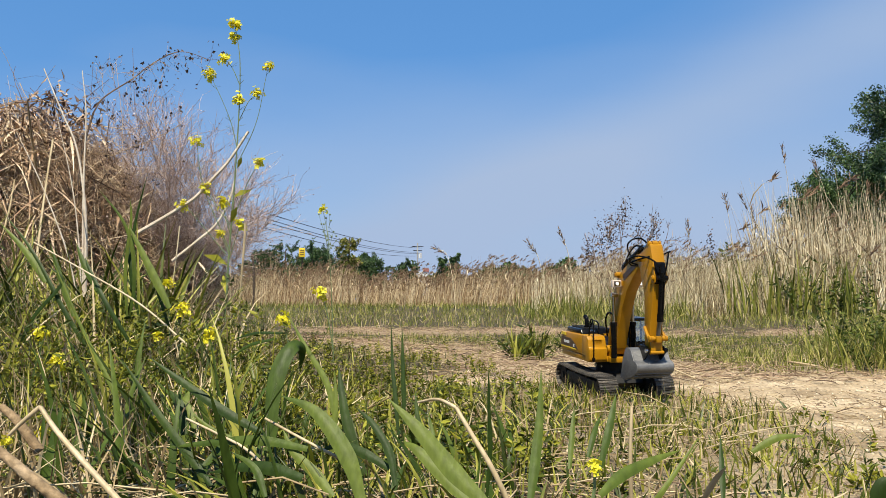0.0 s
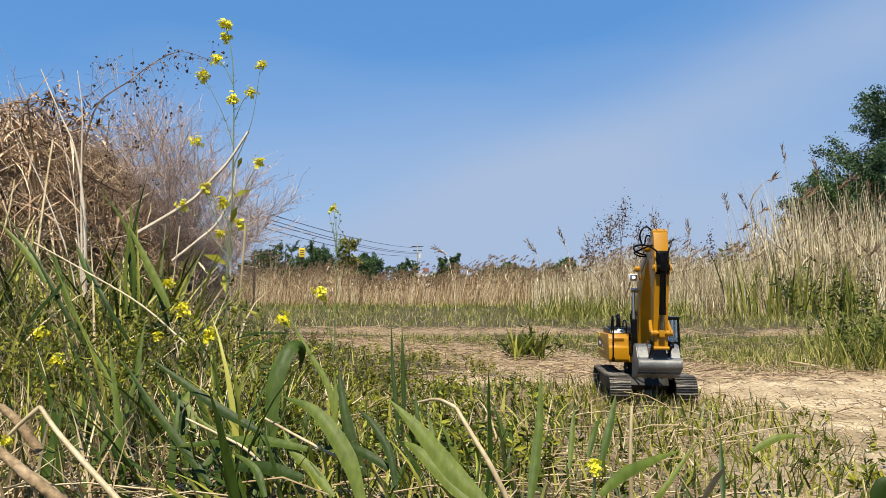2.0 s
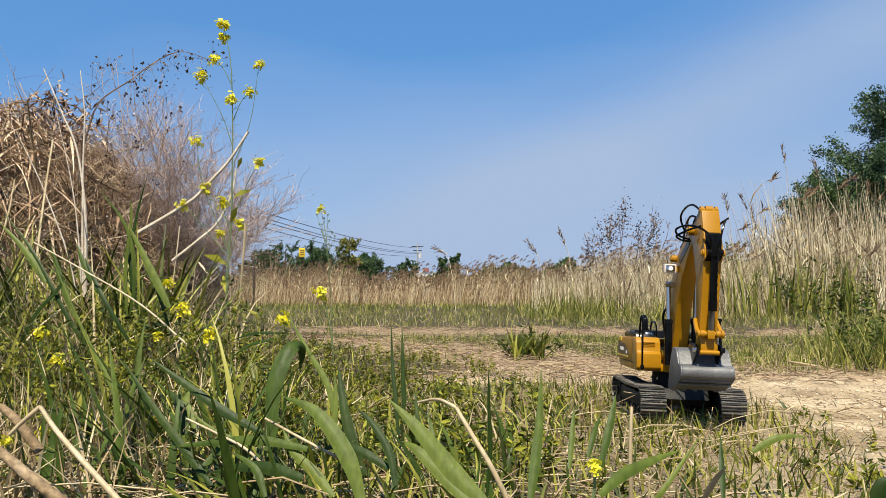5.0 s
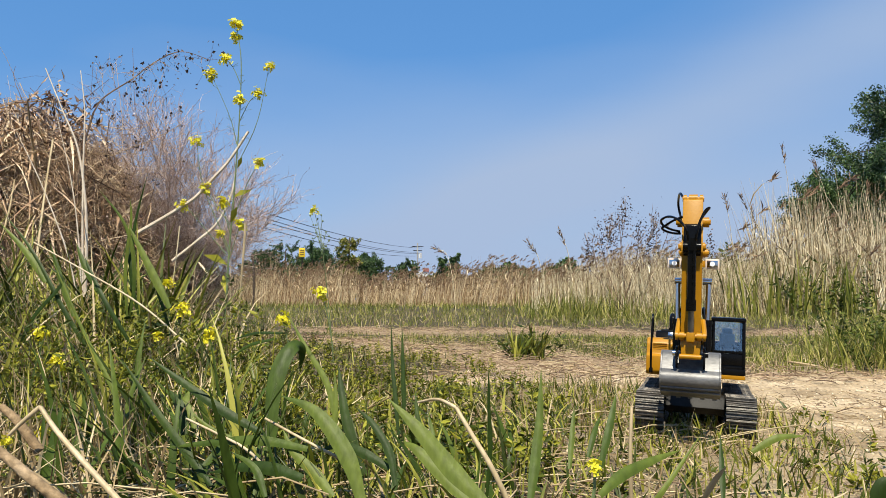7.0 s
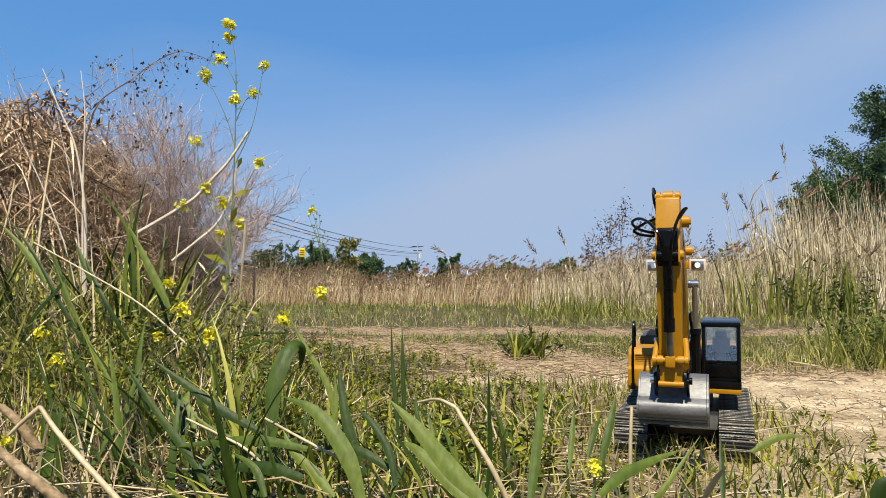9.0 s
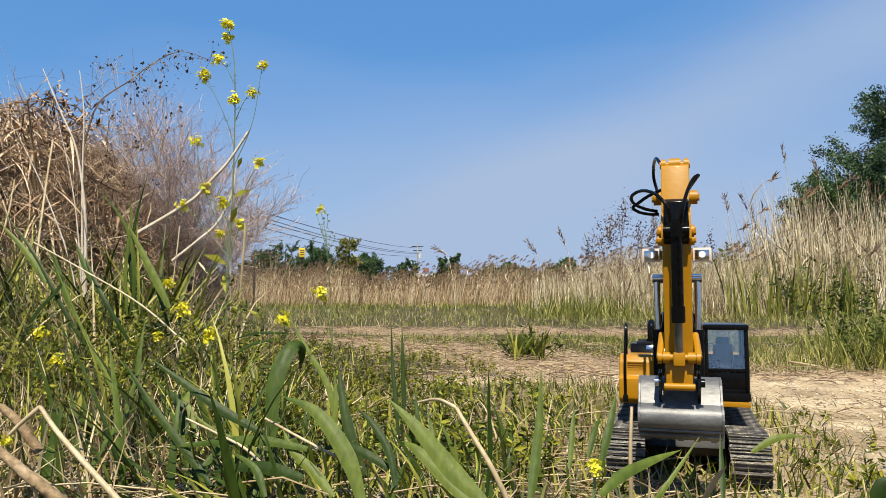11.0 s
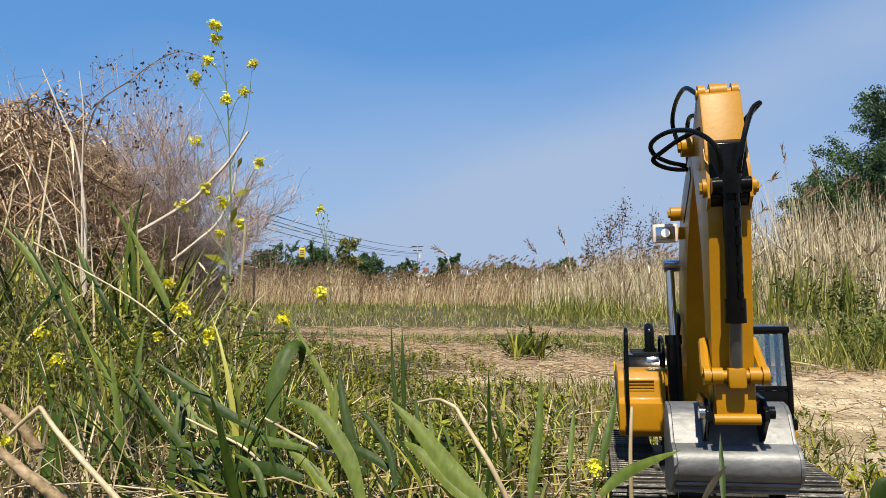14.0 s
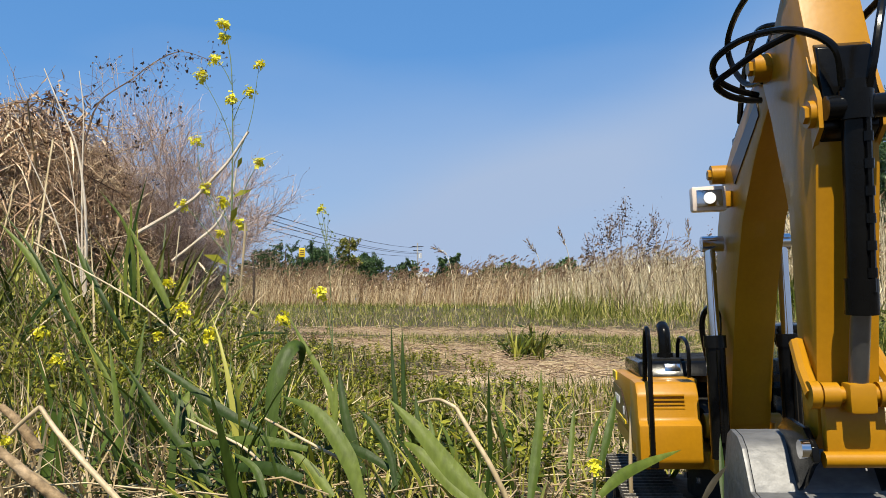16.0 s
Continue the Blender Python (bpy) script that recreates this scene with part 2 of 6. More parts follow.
def ground():
    ys = np.concatenate([np.linspace(-9, 0.2, 16), np.linspace(0.25, 2.6, 190), np.geomspace(2.63, 60, 160), np.geomspace(70, 4000, 16)])
    us = np.linspace(-1, 1, 261)
    us = np.sign(us) * np.abs(us) ** 2.6
    half = np.maximum(9.0, 1.1 * np.abs(ys) + 0.8)
    half[-16:] = np.maximum(half[-16:], 3000 * (ys[-16:] / 4000) ** 0.5)
    X, Y = us[None, :] * half[:, None], np.repeat(ys[:, None], len(us), 1)
    rng = np.random.default_rng(3)
    Z = relief(X, Y) + rng.normal(0, 0.0016, X.shape) * (Y < 4) * (0.3 + bare(X, Y))
    nx, ny = len(us), len(ys)
    i = (np.arange(ny - 1)[:, None] * nx + np.arange(nx - 1)[None, :]).ravel()
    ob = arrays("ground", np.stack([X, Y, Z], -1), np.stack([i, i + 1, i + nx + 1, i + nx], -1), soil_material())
    # share of the darker soil tone with painted shade; most under dense plants
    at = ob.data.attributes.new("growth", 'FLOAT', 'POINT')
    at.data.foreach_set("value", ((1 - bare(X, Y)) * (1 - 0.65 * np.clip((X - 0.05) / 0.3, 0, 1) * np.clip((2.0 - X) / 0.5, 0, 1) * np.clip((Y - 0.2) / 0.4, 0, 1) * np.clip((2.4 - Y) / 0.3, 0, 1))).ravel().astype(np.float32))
    at = ob.data.attributes.new("earth", 'FLOAT', 'POINT')
    at.data.foreach_set("value", (bare(X, Y) * np.clip((Y - 2.1) / 0.4, 0, 0.75)).ravel().astype(np.float32))
    return tagged(ob, "dry sandy ground with trodden bare tracks and straw", "ground", kind="structure")


ground()

# ---- the model excavator ----
def box(bm, c, s, bevel=0.0, rot=None, seg=2):
    m = Matrix.Translation(c) @ (rot or Matrix()) @ Matrix.Diagonal((*s, 1))
    r = bmesh.ops.create_cube(bm, size=1, matrix=m)
    if bevel:
        es = list({e for v in r["verts"] for e in v.link_edges})
        bmesh.ops.bevel(bm, geom=es, offset=bevel, segments=seg, affect='EDGES', profile=0.6, clamp_overlap=True)
    return bm


def rod(bm, a, b, r, r2=None, seg=14):
    a, b = Vector(a), Vector(b)
    d = b - a
    m = Matrix.Translation((a + b) / 2) @ d.to_track_quat('Z', 'Y').to_matrix().to_4x4()
    bmesh.ops.create_cone(bm, cap_ends=True, segments=seg, radius1=r, radius2=r if r2 is None else r2, depth=d.length, matrix=m)
    return bm


def prism(bm, outline, x0, x1, bevel=0.0):
    """A slab whose side view is the outline (y, z), from x0 to x1."""
    lo = [bm.verts.new((x0, y, z)) for y, z in outline]
    hi = [bm.verts.new((x1, y, z)) for y, z in outline]
    n = len(outline)
    faces = [bm.faces.new(lo), bm.faces.new(hi[::-1])]
    for i in range(n):
        faces.append(bm.faces.new((lo[i], hi[i], hi[(i + 1) % n], lo[(i + 1) % n])))
    bmesh.ops.recalc_face_normals(bm, faces=faces)
    if bevel:
        es = list({e for f in faces for e in f.edges})
        bmesh.ops.bevel(bm, geom=es, offset=bevel, segments=2, affect='EDGES', profile=0.6, clamp_overlap=True)
    return bm


def spline(points, steps=8):
    """Points along a smooth line through the given ones."""
    p = [Vector(q) for q in points]
    p = [2 * p[0] - p[1]] + p + [2 * p[-1] - p[-2]]
    out = []
    for i in range(1, len(p) - 2):
        for k in range(steps):
            t = k / steps
            a, b, c, d = p[i - 1:i + 3]
            out.append(0.5 * ((2 * b) + (c - a) * t + (2 * a - 5 * b + 4 * c - d) * t * t + (3 * b - a - 3 * c + d) * t ** 3))
    return out + [p[-2]]


def tube(bm, points, r, seg=7, r_end=None):
    """A round line along the points; it narrows to r_end."""
    p = [Vector(q) for q in points]
    rings, side = [], None
    for i, q in enumerate(p):
        d = (p[min(i + 1, len(p) - 1)] - p[max(i - 1, 0)]).normalized()
        side = d.orthogonal().normalized() if side is None else (side - side.dot(d) * d).normalized()
        up = d.cross(side)
        rr = r if r_end is None else r + (r_end - r) * i / (len(p) - 1)
        rings.append([bm.verts.new(q + rr * (math.cos(a) * side + math.sin(a) * up)) for a in (2 * math.pi * k / seg for k in range(seg))])
    for a, b in zip(rings, rings[1:]):
        for k in range(seg):
            bm.faces.new((a[k], a[(k + 1) % seg], b[(k + 1) % seg], b[k]))
    bm.faces.new(rings[0][::-1]), bm.faces.new(rings[-1])
    return bm


B = bmesh.new
excavator = new("excavator")
tagged(excavator, "yellow and black toy excavator with a grey metal bucket", "toy excavator")

# undercarriage
LOW = Matrix.Translation((0.006, 0, -0.0125))
under = prism(B(), [(-0.06, 0.022), (0.06, 0.022), (0.075, 0.034), (0.06, 0.052), (-0.06, 0.052), (-0.075, 0.034)], -0.044, 0.044, 0.003)
rod(under, (0, 0, 0.045), (0, 0, 0.078), 0.036, seg=28)
part("undercarriage", under, FRAME_BLACK, excavator, "black metal undercarriage with a slewing ring").matrix_basis = LOW
for k in range(10):
    a = 2 * math.pi * k / 10
    part("ring_bolt", rod(B(), (0.031 * math.cos(a), 0.031 * math.sin(a), 0.05), (0.031 * math.cos(a), 0.031 * math.sin(a), 0.054), 0.0025, seg=8), CHROME, excavator)
SPAN, WHEEL, SHOES, GAUGE = 0.108, 0.0255, 58, 0.0645
RUN = 4 * SPAN + 2 * math.pi * WHEEL


def on_loop(s):
    """Place (y, z) and turn about x on the track's loop, s metres along it; the lower run carries shoes backwards."""
    s %= RUN
    if s < 2 * SPAN:
        return -SPAN + s, 0.0035, 0.0
    s -= 2 * SPAN
    if s < math.pi * WHEEL:
        a = s / WHEEL
        return SPAN + WHEEL * math.sin(a), 0.0035 + WHEEL * (1 - math.cos(a)), a
    s -= math.pi * WHEEL
    if s < 2 * SPAN:
        return SPAN - s, 0.0035 + 2 * WHEEL - 0.003 * math.sin(math.pi * s / (2 * SPAN)), math.pi
    a = (s - 2 * SPAN) / WHEEL
    return -SPAN - WHEEL * math.sin(a), 0.0035 + WHEEL * (1 + math.cos(a)), math.pi + a


sb = box(B(), (0, 0, 0.0), (0.042, 0.0092, 0.0028), 0.0006, seg=1)
box(sb, (0, -0.003, -0.0024), (0.042, 0.0020, 0.0030), 0.0005, seg=1)
box(sb, (0, 0.0016, -0.0019), (0.042, 0.0014, 0.0016))
box(sb, (-0.006, 0, 0.0028), (0.004, 0.011, 0.004))
box(sb, (0.006, 0, 0.0028), (0.004, 0.011, 0.004))
shoe_mesh = bpy.data.meshes.new("track_shoe")
sb.to_mesh(shoe_mesh)
sb.free()
shoe_mesh.materials.append(RUBBER)
track_shoes = []
for side in (-1, 1):
    fr = prism(B(), [(-0.095, 0.016), (0.095, 0.016), (0.1, 0.028), (0.085, 0.043), (-0.085, 0.043), (-0.1, 0.028)], side * GAUGE - 0.011, side * GAUGE + 0.011, 0.002)
    tr = part("track", fr, FRAME_BLACK, excavator, "crawler track of dark worn metal shoes")
    tr.matrix_basis = LOW
    for y, nm in ((-SPAN, "idler_wheel"), (SPAN, "sprocket")):
        w = rod(B(), (side * GAUGE - 0.012, y, 0.029), (side * GAUGE + 0.012, y, 0.029), 0.0205, seg=24)
        rod(w, (side * GAUGE - 0.0155, y, 0.029), (side * GAUGE + 0.0155, y, 0.029), 0.008, seg=14)
        if nm == "sprocket":
            for k in range(12):
                a = 2 * math.pi * k / 12
                box(w, (side * GAUGE, y + 0.0215 * math.cos(a), 0.029 + 0.0215 * math.sin(a)), (0.006, 0.004, 0.004), rot=Matrix.Rotation(a, 4, 'X'))
        part(nm, w, FRAME_BLACK, tr)
    for k in range(7):
        y = -0.078 + 0.026 * k
        part("roller", rod(B(), (side * GAUGE - 0.015, y, 0.0135), (side * GAUGE + 0.015, y, 0.0135), 0.0075, seg=14), FRAME_BLACK, tr)
    for y in (-0.035, 0.035):
        part("carrier_roller", rod(B(), (side * GAUGE - 0.012, y, 0.047), (side * GAUGE + 0.012, y, 0.047), 0.0045, seg=12), FRAME_BLACK, tr)
    for k in range(SHOES):
        ob = new("track_shoe", shoe_mesh)
        ob.parent = tr
        track_shoes.append((ob, side, k * RUN / SHOES))

# upper structure
deck = prism(B(), [(-0.052, 0.066), (0.118, 0.066), (0.118, 0.078), (-0.052, 0.078)], -0.068, 0.077, 0.002)
box(deck, (0, -0.052, 0.072), (0.05, 0.03, 0.012), 0.002)
part("deck", deck, YELLOW, excavator, "yellow deck plate")
sbx = prism(B(), [(-0.051, 0.066), (-0.056, 0.072), (-0.056, 0.096), (-0.050, 0.099), (-0.047, 0.116), (-0.040, 0.124), (-0.012, 0.124), (-0.008, 0.12), (-0.008, 0.079), (-0.03, 0.0785), (-0.03, 0.066)], -0.070, -0.028, 0.0022)
side_box = part("tool_box", sbx, YELLOW, excavator, "yellow side box with a ribbed step")
for k in range(5):
    part("tread_rib", box(B(), (-0.049, -0.0478, 0.1035 + 0.003 * k), (0.022, 0.0025, 0.0011)), YELLOW, side_box)
hood = prism(B(), [(-0.006, 0.079), (0.125, 0.079), (0.128, 0.086), (0.126, 0.108), (0.112, 0.121), (-0.006, 0.123)], -0.069, -0.020, 0.003)
part("engine_hood", hood, YELLOW, excavator, "yellow engine housing")
rear = prism(B(), [(0.076, 0.070), (0.130, 0.074), (0.139, 0.086), (0.137, 0.108), (0.120, 0.119), (0.076, 0.119)], -0.067, 0.078, 0.006)
part("counterweight", rear, YELLOW, excavator, "rounded yellow counterweight")
mid = prism(B(), [(0.034, 0.079), (0.078, 0.079), (0.078, 0.119), (0.034, 0.119)], 0.028, 0.077, 0.003)
part("side_housing", mid, YELLOW, excavator)
mid = prism(B(), [(-0.02, 0.079), (0.078, 0.079), (0.078, 0.112), (-0.02, 0.1)], -0.019, 0.0275, 0.002)
part("centre_housing", mid, FRAME_BLACK, excavator, "black housing behind the boom foot")
gr = prism(B(), [(0.012, 0.1225), (0.112, 0.1215), (0.106, 0.133), (0.02, 0.134)], -0.060, 0.018, 0.003)
grille = part("engine_cover", gr, BLACK, excavator, "black engine cover with slots")
for k in range(9):
    part("slat", box(B(), (-0.021, 0.026 + 0.009 * k, 0.1345), (0.062, 0.004, 0.002)), FRAME_BLACK, grille)
part("cover_badge", box(B(), (-0.034, 0.017, 0.129), (0.012, 0.003, 0.006), 0.0008, Matrix.Rotation(radians(-25), 4, 'X')), CHROME, grille)
ex = tube(B(), spline([(-0.034, 0.048, 0.13), (-0.034, 0.048, 0.148), (-0.034, 0.050, 0.156), (-0.034, 0.057, 0.160)], 5), 0.0050, 16)
rod(ex, (-0.034, 0.048, 0.133), (-0.034, 0.048, 0.139), 0.0066, seg=16)
part("exhaust_pipe", ex, BLACK, excavator)
# decals on the flank, with unreadable marks as bars
dec = prism(B(), [(0.018, 0.087), (0.124, 0.087), (0.122, 0.109), (0.06, 0.109), (0.03, 0.098)], -0.0698, -0.0690)
flank = part("flank_panel", dec, DECAL, excavator, "dark brown flank panel with pale marks", smooth=False)
for y, w in ((0.072, 0.006), (0.081, 0.006), (0.09, 0.006), (0.099, 0.006), (0.04, 0.007)):
    part("mark_bar", box(B(), (-0.0700, y, 0.099 if y > 0.05 else 0.094), (0.0008, w, 0.006)), WHITE, flank)
part("stripe", box(B(), (-0.0702, 0.074, 0.0865), (0.001, 0.098, 0.0022)), LABEL_YELLOW, excavator)
part("corner_sticker", prism(B(), [(0.092, 0.1135), (0.122, 0.1135), (0.118, 0.1205), (0.092, 0.1205)], -0.0702, -0.0685), LABEL_YELLOW, excavator, "bright yellow sticker")
# handrails
hr = tube(B(), spline([(-0.062, -0.060, 0.072), (-0.062, -0.061, 0.11), (-0.061, -0.054, 0.156), (-0.061, -0.040, 0.157), (-0.062, -0.033, 0.12)], 6), 0.0017)
box(hr, (-0.062, -0.060, 0.073), (0.006, 0.006, 0.008), 0.001)
part("handrail", hr, BLACK, excavator, "thin black handrail")
hr = tube(B(), spline([(-0.025, 0.0, 0.122), (-0.025, -0.002, 0.143), (-0.025, 0.01, 0.151), (-0.025, 0.035, 0.15), (-0.025, 0.045, 0.134)], 6), 0.0015)
part("handrail", hr, BLACK, excavator)

# cab
cab_bm = box(B(), (0.054, -0.004, 0.083), (0.050, 0.080, 0.012), 0.002)
cab = part("cab", cab_bm, BLACK, excavator, "black operator cab with glass panes")
roof = box(B(), (0.054, -0.003, 0.1585), (0.052, 0.080, 0.007), 0.003)
part("roof", roof, BLACK, cab)
for x in (0.0315, 0.0765):
    for yb, yt in ((-0.044, -0.038), (-0.006, -0.006), (0.034, 0.032)):
        part("pillar", tube(B(), [(x, yb, 0.086), (x, yb - 0.001, 0.11), (x, yt, 0.157)], 0.0026, 8), BLACK, cab)
part("door_panel", box(B(), (0.0775, -0.024, 0.096), (0.003, 0.036, 0.02), 0.001), BLACK, cab)
part("door_handle", box(B(), (0.0797, -0.012, 0.105), (0.0016, 0.009, 0.0025), 0.0006), CHROME, cab)
part("rear_panel", box(B(), (0.054, 0.034, 0.104), (0.046, 0.003, 0.034), 0.001), BLACK, cab)
part("front_sill", box(B(), (0.054, -0.0435, 0.0965), (0.046, 0.0035, 0.018), 0.001), BLACK, cab)
part("front_crossbar", box(B(), (0.054, -0.0435, 0.108), (0.046, 0.0045, 0.004), 0.001), BLACK, cab)
part("yellow_foot", box(B(), (0.054, -0.0535, 0.0695), (0.049, 0.004, 0.006), 0.001), YELLOW, cab, "yellow cab foot plate")
part("cab_skirt", box(B(), (0.054, -0.0525, 0.0780), (0.050, 0.0045, 0.0095), 0.0012), BLACK, cab)
tilt = Matrix.Rotation(radians(-7), 4, 'X')
for ob in (part("window_pane", box(B(), (0.054, -0.0415, 0.132), (0.042, 0.0012, 0.046), rot=tilt), GLASS, cab, "front windscreen pane", False),
           part("window_pane", box(B(), (0.0768, -0.024, 0.130), (0.0012, 0.032, 0.048)), GLASS, cab, "clear side pane", False),
           part("window_pane", box(B(), (0.0768, 0.014, 0.122), (0.0012, 0.034, 0.06)), GLASS, cab, "clear side pane", False),
           part("window_pane", box(B(), (0.0312, -0.024, 0.126), (0.0012, 0.032, 0.058)), GLASS, cab, "clear side pane", False),
           part("window_pane", box(B(), (0.0312, 0.014, 0.122), (0.0012, 0.034, 0.06)), GLASS, cab, "clear side pane", False),
           part("window_pane", box(B(), (0.054, 0.0335, 0.139), (0.040, 0.0012, 0.030)), GLASS, cab, "clear rear pane", False)):
    ob.visible_shadow = False
st = box(B(), (0.054, 0.006, 0.100), (0.026, 0.026, 0.022), 0.004)
box(st, (0.054, 0.02, 0.121), (0.024, 0.008, 0.028), 0.003)
box(st, (0.054, 0.02, 0.139), (0.016, 0.007, 0.01), 0.003)
part("seat", st, SEAT, cab, "grey driver's seat")
cn = rod(B(), (0.046, -0.026, 0.088), (0.046, -0.022, 0.118), 0.0018, seg=8)
rod(cn, (0.062, -0.026, 0.088), (0.062, -0.022, 0.118), 0.0018, seg=8)
box(cn, (0.040, 0.0, 0.112), (0.006, 0.02, 0.006), 0.001)
box(cn, (0.068, 0.0, 0.112), (0.006, 0.02, 0.006), 0.001)
part("control_levers", cn, BLACK, cab)

# boom
bo = [(-0.030, 0.086), (-0.056, 0.084), (-0.066, 0.098), (-0.080, 0.140), (-0.098, 0.185), (-0.122, 0.226), (-0.155, 0.258), (-0.192, 0.284),
      (-0.199, 0.297), (-0.192, 0.309), (-0.150, 0.294), (-0.105, 0.273), (-0.080, 0.257), (-0.060, 0.228), (-0.044, 0.185), (-0.030, 0.130), (-0.022, 0.1)]
boom = part("boom", prism(B(), bo, -0.0125, 0.0125, 0.0012), YELLOW, excavator, "bent yellow boom")
part("boom_foot", rod(B(), (-0.025, -0.043, 0.094), (0.025, -0.043, 0.094), 0.0085, seg=18), YELLOW, boom)
for x in (-0.018, 0.018):
    part("boom_bracket", box(B(), (x, -0.043, 0.086), (0.004, 0.026, 0.024), 0.002), YELLOW, boom)
for y, z, w, r in ((-0.084, 0.261, 0.0205, 0.0062), (-0.190, 0.297, 0.0215, 0.0072)):
    bp = rod(B(), (-w, y, z), (w, y, z), r, seg=18)
    rod(bp, (-w - 0.002, y, z), (w + 0.002, y, z), r * 0.55, seg=6)
    part("pin", bp, YELLOW, boom)
for x in (-0.0128, 0.0128):
    part("boom_plate", prism(B(), [(-0.105, 0.262), (-0.165, 0.287), (-0.168, 0.278), (-0.112, 0.25)], x - 0.0004, x + 0.0004), DECAL, boom, "dark label strip on the boom", False)
for x in (-1, 1):
    lamp = part("work_light", box(B(), (x * 0.0275, -0.1035, 0.2425), (0.0205, 0.009, 0.0155), 0.0016), LAMP_SHELL, boom, "small square work light with a bright lens")
    part("lamp_bezel", box(B(), (x * 0.0275, -0.1085, 0.2425), (0.0155, 0.0016, 0.0105), 0.0004), CHROME, lamp)
    part("lens", rod(B(), (x * 0.0275, -0.1085, 0.2425), (x * 0.0275, -0.1102, 0.2425), 0.0036, seg=16), GLOW, lamp)
    part("lamp_bracket", box(B(), (x * 0.0150, -0.1, 0.2425), (0.006, 0.007, 0.01), 0.001), YELLOW, boom)
    cy = B()
    rod(cy, (x * 0.0225, -0.0795, 0.079), (x * 0.0225, -0.0785, 0.155), 0.0062, seg=18)
    rod(cy, (x * 0.0225, -0.0787, 0.149), (x * 0.0225, -0.0785, 0.157), 0.0071, seg=18)
    cyl = part("boom_cylinder", cy, BLACK, excavator, "black lift cylinder with a chrome rod")
    part("piston_rod", rod(B(), (x * 0.0225, -0.0785, 0.155), (x * 0.0225, -0.0778, 0.214), 0.0036, seg=16), CHROME, cyl)
    part("rod_end", rod(B(), (x * 0.014, -0.0778, 0.2165), (x * 0.0275, -0.0778, 0.2165), 0.0052, seg=18), CHROME, cyl)
    part("clamp_line", tube(B(), [(x * 0.0225, -0.0865, 0.09), (x * 0.0225, -0.0865, 0.148)], 0.0012, 6), BLACK, cyl)
    part("deck_hose", tube(B(), spline([(x * 0.012, -0.02, 0.12), (x * 0.02, -0.03, 0.16), (x * 0.017, -0.04, 0.175), (x * 0.0155, -0.06, 0.17), (x * 0.019, -0.072, 0.15)], 6), 0.0021), BLACK, excavator)

# cylinder along the boom to the stick's head
ac = rod(B(), (0, -0.093, 0.283), (0, -0.172, 0.317), 0.0062, seg=18)
rod(ac, (0, -0.165, 0.314), (0, -0.174, 0.318), 0.0072, seg=18)
box(ac, (0, -0.09, 0.275), (0.012, 0.012, 0.018), 0.001)
ac = part("stick_cylinder", ac, BLACK, excavator, "black cylinder along the boom")
part("piston_rod", rod(B(), (0, -0.172, 0.317), (0, -0.218, 0.329), 0.0036, seg=16), CHROME, ac)

# stick
so = [(-0.212, 0.322), (-0.221, 0.328), (-0.234, 0.323), (-0.247, 0.279), (-0.244, 0.235), (-0.229, 0.150), (-0.225, 0.118), (-0.218, 0.110), (-0.208, 0.112),
      (-0.206, 0.150), (-0.206, 0.220), (-0.188, 0.270), (-0.178, 0.292), (-0.184, 0.306), (-0.2, 0.312)]
stick = part("stick", prism(B(), so, -0.0132, 0.0132, 0.0012), YELLOW, excavator, "upright yellow stick")
hd = rod(B(), (-0.0142, -0.224, 0.3255), (0.0142, -0.224, 0.3255), 0.0036, seg=16)
part("head_pin", hd, YELLOW, stick)
part("rod_eye", rod(B(), (-0.0055, -0.224, 0.3255), (0.0055, -0.224, 0.3255), 0.0066, seg=20), YELLOW, stick)
for x in (-0.0108, 0.0108):
    lug = rod(B(), (x - 0.0022, -0.224, 0.3255), (x + 0.0022, -0.224, 0.3255), 0.0062, seg=18)
    part("head_lug", lug, YELLOW, stick)
for x in (-1, 1):
    bs = rod(B(), (x * 0.0125, -0.246, 0.2575), (x * 0.0162, -0.246, 0.2575), 0.0060, seg=16)
    rod(bs, (x * 0.0160, -0.246, 0.2575), (x * 0.0180, -0.246, 0.2575), 0.0040, seg=6)
    part("pin_boss", bs, YELLOW, stick)
    part("lug_plate", prism(B(), [(-0.243, 0.284), (-0.2525, 0.262), (-0.2525, 0.250), (-0.243, 0.243)], x * 0.0127 - 0.001, x * 0.0127 + 0.001), YELLOW, stick)
rc = prism(B(), [(-0.2425, 0.290), (-0.2490, 0.286), (-0.2515, 0.268), (-0.2515, 0.250), (-0.2425, 0.244)], -0.0112, 0.0112, 0.0008)
part("cylinder_shroud", rc, BLACK, stick, "black recess plate round the cylinder head")
bc = rod(B(), (0, -0.2563, 0.2685), (0, -0.2475, 0.178), 0.0055, seg=20)
rod(bc, (0, -0.2487, 0.186), (0, -0.2472, 0.171), 0.0066, seg=20)
rod(bc, (0, -0.2565, 0.264), (0, -0.2553, 0.252), 0.0070, seg=20)
rod(bc, (-0.0118, -0.2555, 0.2575), (0.0118, -0.2555, 0.2575), 0.0052, seg=16)
bcyl = part("bucket_cylinder", bc, BLACK, excavator, "black bucket cylinder with clamped hose")
for k in range(6):
    y = -0.2593 + 0.0011 * k
    part("clamp", rod(B(), (0.0025, y, 0.246 - 0.0112 * k), (0.0025, y + 0.0003, 0.242 - 0.0112 * k), 0.0021, seg=10), BLACK, bcyl)
part("pressure_line", tube(B(), [(0.0025, -0.2612, 0.26), (0.0025, -0.2535, 0.18)], 0.0014, 6), BLACK, bcyl)
